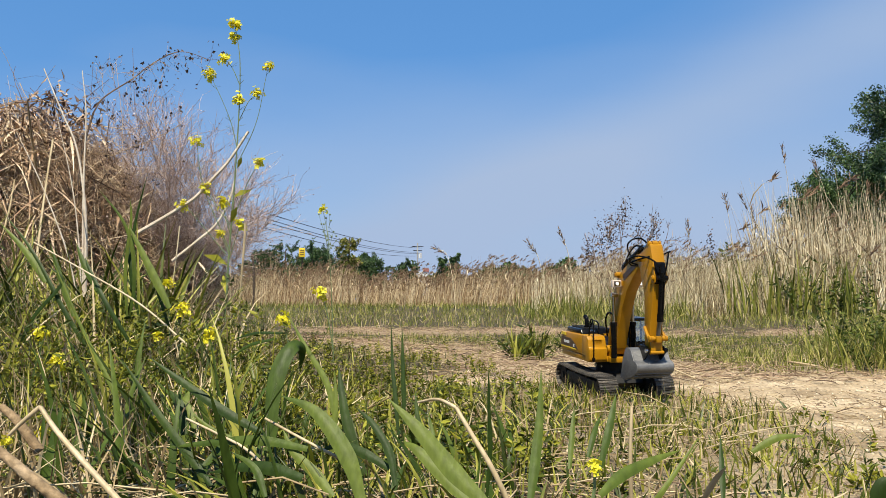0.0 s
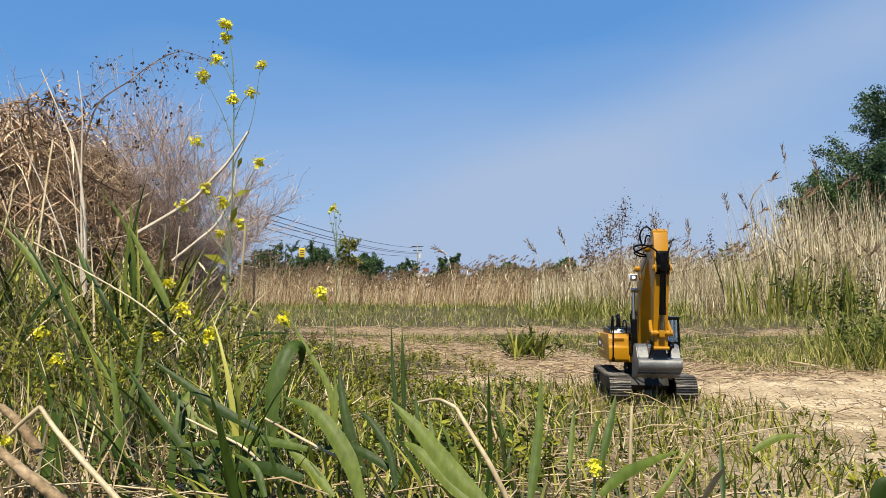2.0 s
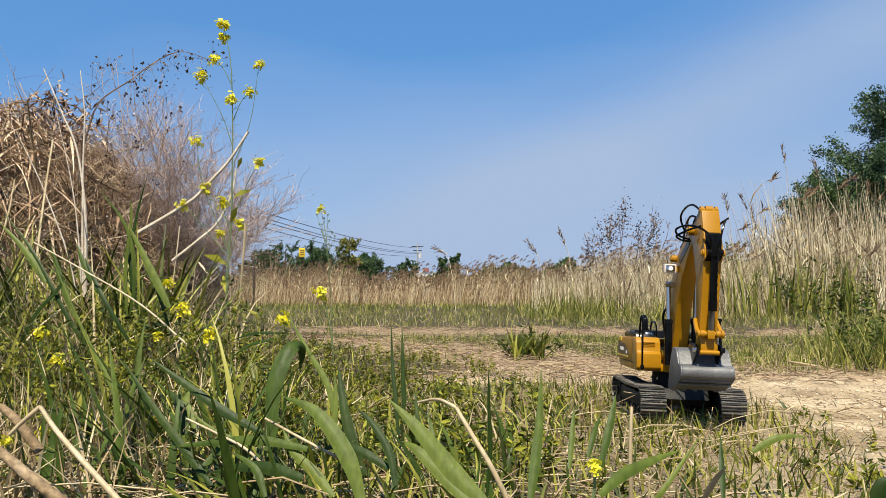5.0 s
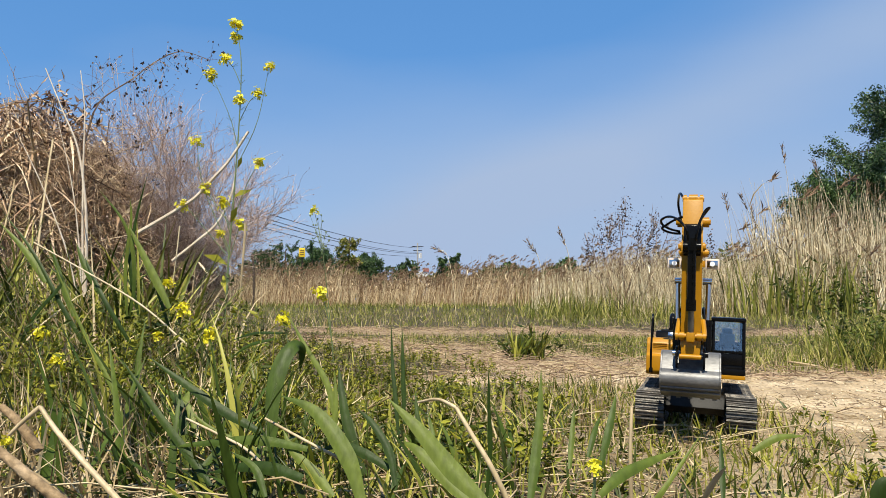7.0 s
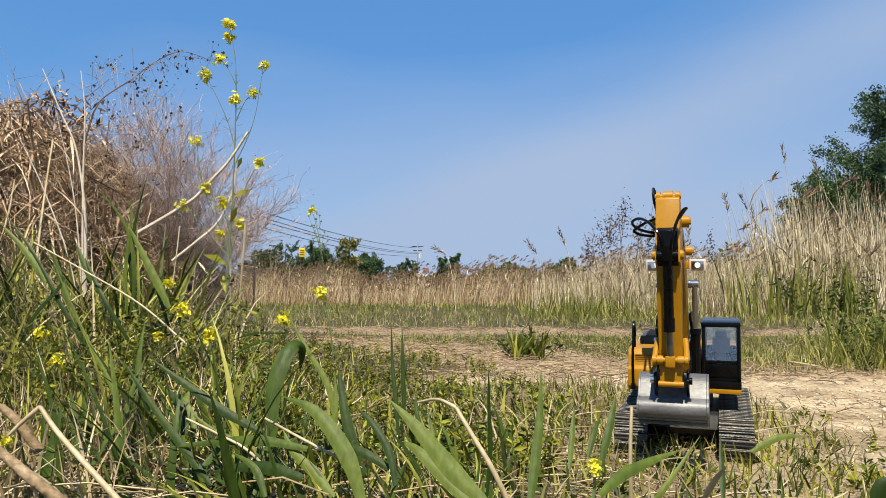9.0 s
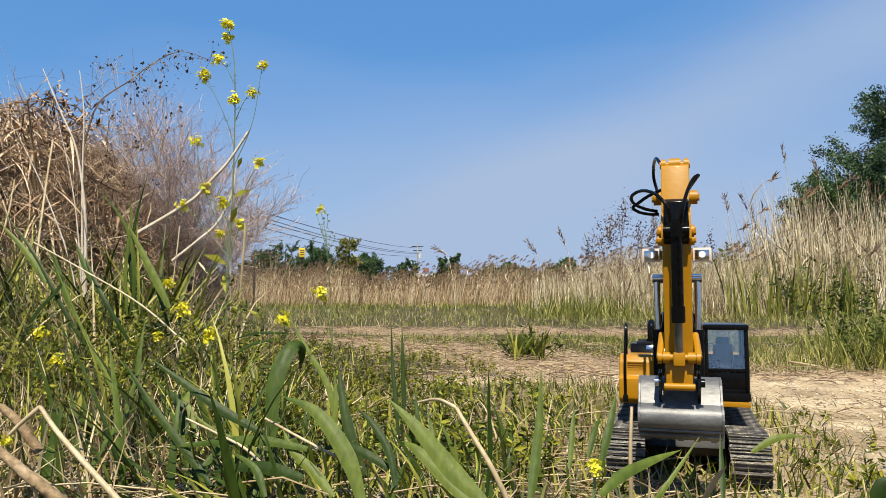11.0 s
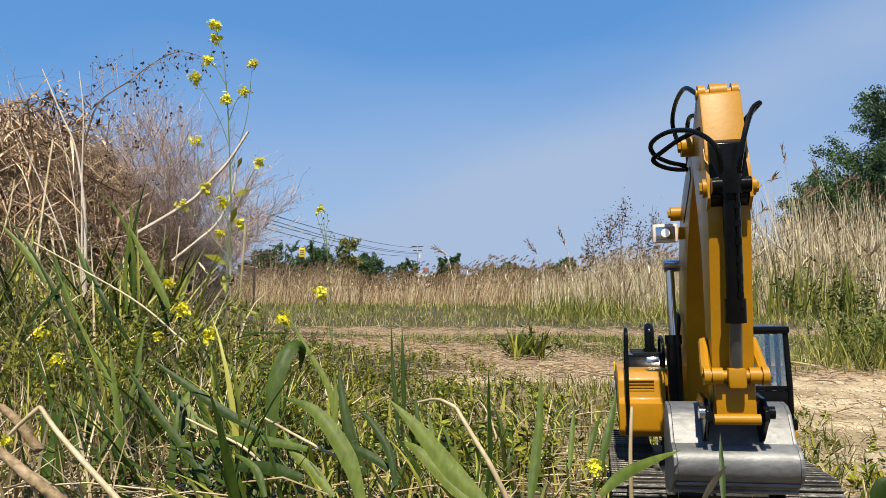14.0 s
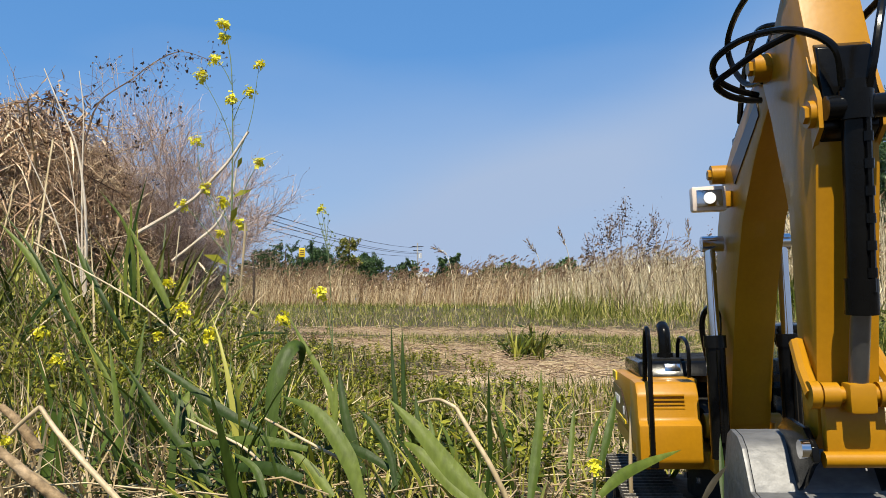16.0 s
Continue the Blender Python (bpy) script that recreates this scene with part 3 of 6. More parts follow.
part("piston_rod", rod(B(), (0, -0.2475, 0.178), (0, -0.2385, 0.142), 0.0040, seg=18), ROD, bcyl)

# bucket linkage and bucket
ly, lz = -0.2360, 0.1365
lk = rod(B(), (-0.0190, ly, lz), (0.0190, ly, lz), 0.0036, seg=14)
link_bar = part("link_pin", lk, YELLOW, excavator, "yellow bucket linkage")
part("centre_block", box(B(), (0, ly - 0.002, lz - 0.001), (0.0112, 0.011, 0.013), 0.002), YELLOW, link_bar)
for x in (-1, 1):
    bb = rod(B(), (x * 0.0080, ly, lz), (x * 0.0148, ly, lz), 0.0054, seg=18)
    rod(bb, (x * 0.0158, ly, lz), (x * 0.0198, ly, lz), 0.0060, seg=18)
    part("link_boss", bb, YELLOW, link_bar)
    part("link_arm", tube(B(), [(x * 0.0178, ly, lz), (x * 0.0170, -0.224, 0.146), (x * 0.0155, -0.212, 0.158)], 0.0034, 8), YELLOW, link_bar)
part("lower_plate", box(B(), (0, -0.2300, 0.1205), (0.0250, 0.006, 0.026), 0.0015), YELLOW, link_bar)
part("lower_bar", rod(B(), (-0.0142, -0.2330, 0.1085), (0.0142, -0.2330, 0.1085), 0.0035, seg=14), YELLOW, link_bar)


def bucket():
    outer = [(-0.1810, 0.1135), (-0.1935, 0.1120), (-0.2010, 0.1075), (-0.2120, 0.0895), (-0.2175, 0.0892), (-0.2235, 0.0872), (-0.2275, 0.0830), (-0.2290, 0.0775),
             (-0.2278, 0.0718), (-0.2240, 0.0672), (-0.2185, 0.0645), (-0.2115, 0.0605), (-0.1970, 0.0545), (-0.1750, 0.0480), (-0.1560, 0.0465)]
    t, w = 0.003, 0.0375
    c = Vector((-0.180, 0.085))
    inner = [tuple(Vector(p) + (c - Vector(p)).normalized() * t) for p in outer]
    bm = prism(B(), outer + inner[::-1], -w, w)
    body = part("bucket", bm, STEEL, excavator, "grey metal bucket with a worn shine")
    body.data.set_sharp_from_angle(angle=radians(38))
    side = outer + [(-0.1510, 0.050), (-0.1600, 0.085), (-0.1730, 0.110)]
    for x in (-1, 1):
        part("side_plate", prism(B(), side, x * (w + 0.0002), x * (w + 0.0026), 0.0005), STEEL, body)
        ear = [(-0.1870, 0.115), (-0.1970, 0.113), (-0.2125, 0.0905), (-0.2185, 0.094), (-0.2300, 0.1045), (-0.2360, 0.108), (-0.2350, 0.114), (-0.2250, 0.121), (-0.2000, 0.122)]
        part("ear_plate", prism(B(), ear, x * 0.0165, x * 0.0195, 0.0006), BLACK, body, "black bucket ear")
        part("ear_pin", rod(B(), (x * 0.0195, -0.2305, 0.1125), (x * 0.0232, -0.2305, 0.1125), 0.0042, seg=12), CHROME if x < 0 else BLACK, body)
    part("wear_strip", box(B(), (0, -0.2215, 0.0650), (0.077, 0.0028, 0.0022), 0.0006), STEEL, body)
    part("wear_strip", box(B(), (0, -0.2125, 0.0585), (0.078, 0.0035, 0.0022), 0.0006, Matrix.Rotation(radians(-30), 4, 'X')), STEEL, body)
    for k in range(5):
        part("tooth", prism(B(), [(-0.1600, 0.0440), (-0.1600, 0.0495), (-0.1400, 0.0485)], -0.036 + 0.0165 * k, -0.030 + 0.0165 * k), STEEL, body)


bucket()
# hoses at the head of the stick
for pts in ([(-0.013, -0.222, 0.327), (-0.018, -0.202, 0.337), (-0.021, -0.172, 0.336), (-0.022, -0.150, 0.326), (-0.019, -0.147, 0.312), (-0.016, -0.160, 0.298), (-0.0135, -0.180, 0.293)],
            [(-0.005, -0.257, 0.266), (-0.009, -0.261, 0.282), (-0.020, -0.248, 0.295), (-0.033, -0.225, 0.301), (-0.043, -0.207, 0.298), (-0.041, -0.196, 0.292), (-0.031, -0.190, 0.287), (-0.018, -0.186, 0.284)],
            [(-0.013, -0.232, 0.300), (-0.026, -0.220, 0.296), (-0.036, -0.208, 0.291), (-0.042, -0.201, 0.287), (-0.036, -0.195, 0.283), (-0.026, -0.190, 0.281), (-0.017, -0.187, 0.281)],
            [(0.004, -0.258, 0.262), (0.006, -0.262, 0.276), (0.010, -0.260, 0.292), (0.016, -0.253, 0.306), (0.021, -0.250, 0.310), (0.018, -0.240, 0.307), (0.012, -0.225, 0.300)],
            [(-0.006, -0.2, 0.316), (-0.012, -0.17, 0.323), (-0.010, -0.135, 0.310), (-0.006, -0.105, 0.290)]):
    part("hose", tube(B(), spline(pts, 7), 0.0017, 8), BLACK, excavator, "black hydraulic hose")

EXCAVATOR_PATH = [
    (0.0, 0.3826, 1.7114, -0.0102, 2.95, -0.71, 11.02),
    (0.5, 0.3811, 1.6463, -0.0097, 2.86, -0.26, 11.84),
    (1.0, 0.3875, 1.6135, -0.0092, 2.52, 0.41, 13.81),
    (1.5, 0.3974, 1.5996, -0.0082, 1.59, 0.57, 6.76),
    (2.0, 0.4218, 1.6041, -0.0057, 0.33, 0.58, -4.5),
    (2.5, 0.4238, 1.5707, -0.005, -0.01, 0.53, -3.03),
    (3.0, 0.4203, 1.51, -0.0071, 1.3, 0.25, -0.76),
    (3.5, 0.4221, 1.4668, -0.0063, 0.86, 0.42, 0.2),
    (4.0, 0.4228, 1.4271, -0.0048, -0.53, 0.77, 0.43),
    (4.2, 0.4123, 1.406, -0.0049, -0.73, 1.09, -3.74),
    (6.3, 0.4061, 1.2536, 0.0047, -1.69, 2.71, -1.58),
    (6.5, 0.4335, 1.2376, 0.0032, -0.89, 2.56, -7.46),
    (7.0, 0.4085, 1.2251, 0.0026, -0.58, 2.33, -19.45),
    (7.5, 0.3928, 1.1834, 0.0046, -1.54, 1.48, -23.68),
    (8.0, 0.3814, 1.1634, 0.0067, -0.17, 1.45, -22.97),
    (8.5, 0.3656, 1.1248, 0.0035, 2.64, 0.7, -21.53),
    (9.0, 0.3479, 1.0806, 0.0015, 4.0, 0.35, -20.8),
    (11.5, 0.2873, 0.9, -0.0005, -0.63, -0.15, -16.47),
    (12.0, 0.2766, 0.8632, 0.0009, -0.95, -0.37, -15.31),
    (12.5, 0.2677, 0.8311, 0.0015, -0.67, -0.37, -13.91),
    (13.0, 0.2571, 0.786, 0.0016, 0.39, -0.87, -12.96),
    (13.5, 0.2471, 0.7435, 0.0023, 0.54, -1.3, -12.33),
    (14.0, 0.2396, 0.7061, 0.0033, -0.43, -1.42, -11.8),
    (14.5, 0.2322, 0.6684, 0.0054, -0.59, -1.55, -10.9),
    (15.0, 0.2256, 0.6296, 0.0071, -1.16, -1.14, -9.78),
    (15.5, 0.2201, 0.5908, 0.0093, -1.42, -1.37, -9.02),
    (16.0, 0.2125, 0.5511, 0.01, -0.76, -1.56, -7.55)]

# ---- plants ----
SWAYING = []
TAN_STALK = material("tan_stalk", [(0.13, 0.085, 0.045), (0.24, 0.165, 0.09), (0.36, 0.265, 0.165)], 30, 0.7, bump=0.3, bump_scale=160, fine=0.3, spec=0.2)


def ribbons(name, base, length, width, az, lean, curl, mat, seg=4, twist=None, fold=0.0):
    """Many blades in one mesh: each rises from its base, leans towards az and bends over by curl on its way."""
    n = len(base)
    s = np.linspace(0, 1, seg + 1)
    th = lean[:, None] + curl[:, None] * s[None, :] ** 1.3
    ds = (length / seg)[:, None]
    out = np.concatenate([np.zeros((n, 1)), np.cumsum(np.sin(th[:, :-1]) * ds, 1)], 1)
    up = np.concatenate([np.zeros((n, 1)), np.cumsum(np.cos(th[:, :-1]) * ds, 1)], 1)
    spine = base[:, None, :] + np.stack([out * np.cos(az)[:, None], out * np.sin(az)[:, None], up], -1)
    tw = az + math.pi / 2 + (0 if twist is None else twist)
    side = np.stack([np.cos(tw), np.sin(tw), np.zeros(n)], -1)[:, None, :]
    prof = np.clip(np.minimum(0.45 + 2.2 * s, 1.02 - s ** 2.2), 0.03, 1)[None, :, None] * width[:, None, None] / 2
    if fold:
        nrm = np.stack([-np.cos(th) * np.cos(az)[:, None], -np.cos(th) * np.sin(az)[:, None], np.sin(th)], -1)
        v = np.stack([spine - side * prof, spine - nrm * prof * fold, spine + side * prof], 2)
        k = 3
    else:
        v = np.stack([spine - side * prof, spine + side * prof], 2)
        k = 2
    ring = (np.arange(n)[:, None] * (seg + 1) + np.arange(seg)[None, :]) * k
    f = np.concatenate([np.stack([ring + j, ring + j + 1, ring + k + j + 1, ring + k + j], -1).reshape(-1, 4) for j in range(k - 1)])
    return arrays(name, v.reshape(-1, 3), f, mat)


def canes(name, a, b, r, mat, sag=None, taper=0.4, seg=3):
    """Many thin three-sided stems from a to b, bowed by sag."""
    n = len(a)
    s = np.linspace(0, 1, seg + 1)[None, :, None]
    p = a[:, None] * (1 - s) + b[:, None] * s
    if sag is not None:
        p = p + sag[:, None, :] * (4 * s * (1 - s))
    d = b - a
    d /= np.linalg.norm(d, axis=1, keepdims=True) + 1e-9
    ref = np.where(np.abs(d[:, 2:]) > 0.9, np.array([[1.0, 0, 0]]), np.array([[0, 0, 1.0]]))
    u = np.cross(d, ref)
    u /= np.linalg.norm(u, axis=1, keepdims=True) + 1e-9
    w = np.cross(d, u)
    rr = r[:, None, None] * (1 - (1 - taper) * s)
    v = np.stack([p + rr * (math.cos(q) * u + math.sin(q) * w)[:, None] for q in (0, 2.094, 4.189)], 2)
    ring = (np.arange(n)[:, None] * (seg + 1) + np.arange(seg)[None, :]) * 3
    f = np.concatenate([np.stack([ring + j, ring + (j + 1) % 3, ring + 3 + (j + 1) % 3, ring + 3 + j], -1).reshape(-1, 4) for j in range(3)])
    return arrays(name, v.reshape(-1, 3), f, mat)


def leaves(name, at, size, way, mat, slim=0.4, parent=None):
    """Many small folded leaves at the places, pointing along way."""
    n = len(at)
    rng = np.random.default_rng(n + 7)
    way = way / (np.linalg.norm(way, axis=1, keepdims=True) + 1e-9)
    side = np.cross(way, rng.normal(0, 1, (n, 3)))
    side /= np.linalg.norm(side, axis=1, keepdims=True) + 1e-9
    nrm = np.cross(way, side)
    L = size[:, None]
    v = np.stack([at, at + way * L * 0.45 + side * L * slim * 0.5 + nrm * L * 0.08, at + way * L + nrm * L * -0.06, at + way * L * 0.45 - side * L * slim * 0.5 + nrm * L * 0.08], 1)
    f = (np.arange(n)[:, None] * 4 + np.array([[0, 1, 2, 3]]))
    tri = np.concatenate([f[:, [0, 1, 2]], f[:, [0, 2, 3]]])
    return arrays(name, v.reshape(-1, 3), tri, mat, parent, smooth=False)


def stuff(ob, label, category):
    return tagged(ob, label, category, kind="stuff")


def lane(x, y):
    """1 on the strip that the excavator's tracks press down, falling to 0 beside it."""
    d = np.minimum(dist_seg(x, y, 0.37, 1.75, 0.41, 1.25), np.minimum(dist_seg(x, y, 0.41, 1.25, 0.20, 0.5), dist_seg(x, y, 0.2, 0.5, 0.14, 0.2)))
    return np.clip((0.20 - d) / 0.05, 0, 1)


def scatter(n, x0, x1, y0, y1, keep, seed, flare=0.0):
    """Random places on the ground, kept where keep(x, y) is high; flare widens the strip with distance."""
    rng = np.random.default_rng(seed)
    y = rng.uniform(y0, y1, n)
    u = rng.uniform(0, 1, n)
    x = (x0 - flare * (y - y0)) + u * ((x1 - x0) + 2 * flare * (y - y0))
    ok = rng.uniform(0, 1, n) < keep(x, y)
    x, y = x[ok], y[ok]
    return np.stack([x, y, relief(x, y) - 0.004], -1), rng


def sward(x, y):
    """How tall the growth may stand, in metres: low on the trodden strip, high towards the dry heap and the reeds;
    capped by distance from the camera to keep the ground behind in view.
    """
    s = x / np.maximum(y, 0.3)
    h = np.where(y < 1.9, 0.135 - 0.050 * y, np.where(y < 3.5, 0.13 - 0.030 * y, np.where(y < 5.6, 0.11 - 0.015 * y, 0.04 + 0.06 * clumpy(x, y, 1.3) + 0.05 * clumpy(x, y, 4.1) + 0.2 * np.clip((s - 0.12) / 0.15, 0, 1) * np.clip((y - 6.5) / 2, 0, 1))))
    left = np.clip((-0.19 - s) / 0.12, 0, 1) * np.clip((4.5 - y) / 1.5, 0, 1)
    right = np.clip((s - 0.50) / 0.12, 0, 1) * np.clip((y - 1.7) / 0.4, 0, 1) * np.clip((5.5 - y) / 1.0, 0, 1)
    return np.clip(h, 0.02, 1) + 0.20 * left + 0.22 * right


def cover(x, y):
    return (1 - bare(x, y)) * (1 - 0.45 * lane(x, y)) * (1 - 0.85 * np.clip((-0.30 - x / np.maximum(y, 0.3)) / 0.12, 0, 1) * (y < 1.0))


def clumpy(x, y, f):
    return 0.5 + 0.5 * np.sin(f * x + 1.7 * np.sin(f * 0.7 * y)) * np.sin(f * 0.9 * y + 1.3 * np.sin(f * 0.6 * x))


# litter of straw on the ground
def litter(name, n, x0, x1, y0, y1, keep, seed, l0, l1, w, flare, mat, label):
    p, rng = scatter(n, x0, x1, y0, y1, keep, seed, flare)
    m = len(p)
    az, ln, el = rng.uniform(0, 2 * math.pi, m), rng.uniform(l0, l1, m), rng.normal(0.08, 0.14, m)
    p[:, 2] += rng.uniform(0.003, 0.014, m)
    q = p + np.stack([np.cos(az) * np.cos(el), np.sin(az) * np.cos(el), np.sin(el)], -1) * ln[:, None]
    q[:, 2] = np.maximum(q[:, 2], relief(q[:, 0], q[:, 1]) + 0.002)
    bow = rng.normal(0, 0.06, (m, 3)) * ln[:, None]
    bow[:, 2] = np.abs(bow[:, 2])
    stuff(canes(name, p, q, rng.uniform(0.4, 1.0, m) * w, mat, bow, 0.6), label, "straw")


litter("straw_litter", 6500, -0.75, 0.60, 0.55, 1.5, lambda x, y: (0.1 + 0.9 * cover(x, y)) * np.clip(0.6 - 1.2 * x, 0.15, 1), 11, 0.02, 0.10, 0.0014, 0.75, STRAW, "dry broken straw lying on the ground")
litter("long_straw_litter", 1700, -0.65, 0.15, 0.62, 1.35, lambda x, y: np.clip(0.15 - 2.2 * x, 0.06, 1), 16, 0.06, 0.20, 0.0017, 0.6, STRAW, "long pale straws lying among the weeds")
litter("sand_litter", 4000, 0.3, 1.3, 0.75, 2.3, lambda x, y: 0.15 + 0.5 * bare(x, y) * clumpy(x, y, 5), 12, 0.008, 0.06, 0.0009, 0.5, STRAW, "short straw bits on pale sandy ground")
litter("dark_litter", 3200, -0.7, 1.3, 0.6, 2.3, lambda x, y: 0.2 + 0.8 * clumpy(x, y, 7), 13, 0.01, 0.05, 0.0010, 0.5, DEAD_STEM, "dark dead plant bits on the ground")
litter("path_litter", 5500, -1.0, 1.3, 2.0, 5.8, lambda x, y: 0.25 + 0.75 * bare(x, y), 14, 0.03, 0.14, 0.0016, 0.6, STRAW, "flattened dry grass on the earth track")
litter("path_dark_litter", 7500, -1.0, 1.3, 1.9, 5.8, lambda x, y: 0.25 + 0.75 * bare(x, y), 15, 0.03, 0.12, 0.0016, 0.6, DEAD_STEM, "dark flattened stems on the earth track")


def crumbs():
    p, rng = scatter(7500, 0.3, 1.3, 0.7, 2.4, lambda x, y: 0.1 + bare(x, y), 21, 0.45)
    n = len(p)
    r = rng.uniform(0.0012, 0.004, n) * rng.uniform(0.4, 1.3, n) * np.where(rng.uniform(0, 1, n) < 0.04, 2.2, 1.0)
    o = np.array([[1, 0, 0], [0, 1, 0], [-1, 0, 0], [0, -1, 0], [0, 0, 0.8], [0, 0, -0.8]])
    v = p[:, None] + np.array([0, 0, 0.005]) + o[None] * r[:, None, None] * rng.uniform(0.6, 1.4, (n, 6, 1))
    t = np.array([[0, 1, 4], [1, 2, 4], [2, 3, 4], [3, 0, 4], [1, 0, 5], [2, 1, 5], [3, 2, 5], [0, 3, 5]])
    f = (np.arange(n)[:, None, None] * 6 + t[None]).reshape(-1, 3)
    stuff(arrays("soil_crumbs", v, f, material("crumb", [(0.289, 0.212, 0.128), (0.468, 0.374, 0.246), (0.561, 0.476, 0.34)], 30, 0.9, island=0.5), smooth=False), "pale crumbs of sandy soil", "soil crumbs")


crumbs()


def grass(name, n, x0, x1, y0, y1, keep, seed, l0, l1, w0, w1, flare, mat, label, lean=0.35, curl=0.9, tall=None, low=True, fold=0.0, seg=4, az0=None, spread=3.2):
    p, rng = scatter(n, x0, x1, y0, y1, keep, seed, flare)
    m = len(p)
    ln = rng.uniform(l0, l1, m) * rng.uniform(0.7, 1.0, m)
    if tall is not None:
        ln *= tall(p[:, 0], p[:, 1])
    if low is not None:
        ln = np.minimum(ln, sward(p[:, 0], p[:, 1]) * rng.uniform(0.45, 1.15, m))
    if low:
        ln *= 1 - 0.85 * lane(p[:, 0], p[:, 1])
    az = rng.uniform(0, 2 * math.pi, m) if az0 is None else rng.normal(az0, spread, m)
    ob = ribbons(name, p, ln, rng.uniform(w0, w1, m), az, np.abs(rng.normal(0, lean, m)), rng.uniform(0.1, 1.0, m) * curl, mat, seg, rng.normal(0, 0.7, m), fold)
    return stuff(ob, label, "grass")


low_left = lambda x, y: np.clip(0.55 + 0.9 * (0.25 - x), 0.35, 1.3)
grass("fine_grass", 11000, -0.60, 0.50, 0.62, 1.45, lambda x, y: cover(x, y) * (0.15 + 0.85 * clumpy(x, y, 9)) * np.clip(1.05 - 1.6 * x, 0.25, 1), 31, 0.04, 0.15, 0.0015, 0.0042, 0.7, GREEN_BLADE, "green grass with fine blades and straw", 1.15, 1.6, low_left)
grass("coarse_grass", 2300, -0.62, 0.10, 0.60, 1.5, lambda x, y: cover(x, y), 32, 0.08, 0.24, 0.003, 0.0075, 0.7, GREEN_BLADE, "coarse long green grass", 1.25, 1.1, low_left, fold=0.3, seg=6, az0=2.6, spread=0.9)
grass("dry_grass", 5200, -0.62, 0.55, 0.60, 1.6, lambda x, y: 0.06 + 0.94 * cover(x, y), 33, 0.04, 0.16, 0.0012, 0.0035, 0.7, STRAW, "dry straw-coloured grass between green blades", 1.3, 0.9, low_left)
grass("sand_edge_grass", 1900, 0.28, 0.95, 0.62, 1.5, lambda x, y: 0.85 * cover(x, y) + 0.12 * clumpy(x, y, 12) ** 3, 34, 0.015, 0.05, 0.0015, 0.004, 0.2, GREEN_BLADE, "sparse short grass at the edge of the sand", 0.8, 1.0)
grass("short_grass", 22000, -1.1, 1.0, 1.35, 3.6, lambda x, y: cover(x, y) * (0.3 + 0.7 * clumpy(x, y, 5)), 35, 0.03, 0.10, 0.0018, 0.004, 0.75, GREEN_BLADE, "short green grass with trodden gaps", 1.0, 1.2, low_left)
grass("verge_grass", 20000, 0.6, 1.9, 2.05, 4.2, lambda x, y: cover(x, y), 36, 0.08, 0.22, 0.002, 0.0045, 0.6, BANK_GRASS, "grass verge between sand and earth track", 0.95, 1.1, lambda x, y: 0.5 + 0.35 * clumpy(x, y, 3) + 0.5 * np.clip((x - 1.3) / 1.0, 0, 1.2))
grass("verge_dry_grass", 3500, 0.6, 2.0, 2.0, 3.5, lambda x, y: 0.2 + 0.7 * cover(x, y), 37, 0.05, 0.16, 0.001, 0.003, 0.6, STRAW, "dry grass in the verge", 0.7, 0.9)
grass("track_edge_grass", 9000, -1.4, 1.6, 2.4, 4.6, lambda x, y: cover(x, y) * (0.15 + 0.85 * clumpy(x, y, 3)), 38, 0.05, 0.15, 0.0025, 0.005, 0.7, BANK_GRASS, "uneven grass beside the earth track", 1.0, 1.0)
grass("bank_grass", 52000, -5.0, 6.0, 5.0, 13.0, lambda x, y: np.clip(cover(x, y) * (0.25 + 0.75 * clumpy(x, y, 2.3)), 0.03, 1), 39, 0.05, 0.24, 0.003, 0.008, 0.6, BANK_GRASS, "grass bank before the reeds", 1.0, 1.1, low=False, seg=3)
grass("bank_tussock", 2600, 0.9, 2.7, 7.4, 9.4, lambda x, y: clumpy(x, y, 3), 42, 0.18, 0.46, 0.006, 0.012, 0.0, BANK_GRASS, "taller green grass tussock before the reeds", 0.5, 1.0, low=None, seg=3)
grass("bank_dry_grass", 8000, -5.0, 7.0, 4.6, 13.0, lambda x, y: 0.1 + 0.9 * cover(x, y), 40, 0.08, 0.24, 0.003, 0.008, 0.6, STRAW, "dry grass on the bank before the reeds", 1.0, 0.8, low=False, seg=3)


# leafy weeds
def weeds(name, n, x0, x1, y0, y1, keep, seed, h0, h1, leaf, mat, flare, per, label, free=False):
    p, rng = scatter(n, x0, x1, y0, y1, keep, seed, flare)
    m = len(p)
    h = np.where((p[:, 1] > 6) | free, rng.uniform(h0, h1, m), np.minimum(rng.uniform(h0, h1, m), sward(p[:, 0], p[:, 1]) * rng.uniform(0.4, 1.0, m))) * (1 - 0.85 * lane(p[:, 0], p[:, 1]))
    tip = p + np.stack([rng.normal(0, 0.35, m) * h, rng.normal(0, 0.35, m) * h, h], -1)
    sag = rng.normal(0, 0.08, (m, 3)) * h[:, None]
    canes(name, p, tip, np.full(m, 0.0011), mat, sag)
    body = bpy.data.objects[name]
    s = rng.uniform(0.15, 1.0, (m, per))
    at = p[:, None] * (1 - s[..., None]) + tip[:, None] * s[..., None] + sag[:, None] * (4 * s * (1 - s))[..., None]
    a = rng.uniform(0, 2 * math.pi, (m, per))
    way = np.stack([np.cos(a), np.sin(a), rng.uniform(0.0, 0.9, (m, per))], -1)
    leaves("leaf_mass", at.reshape(-1, 3), (rng.uniform(0.6, 1.2, (m, per)) * leaf).ravel(), way.reshape(-1, 3), mat, 0.34, body)
    stuff(body, label, "weeds")


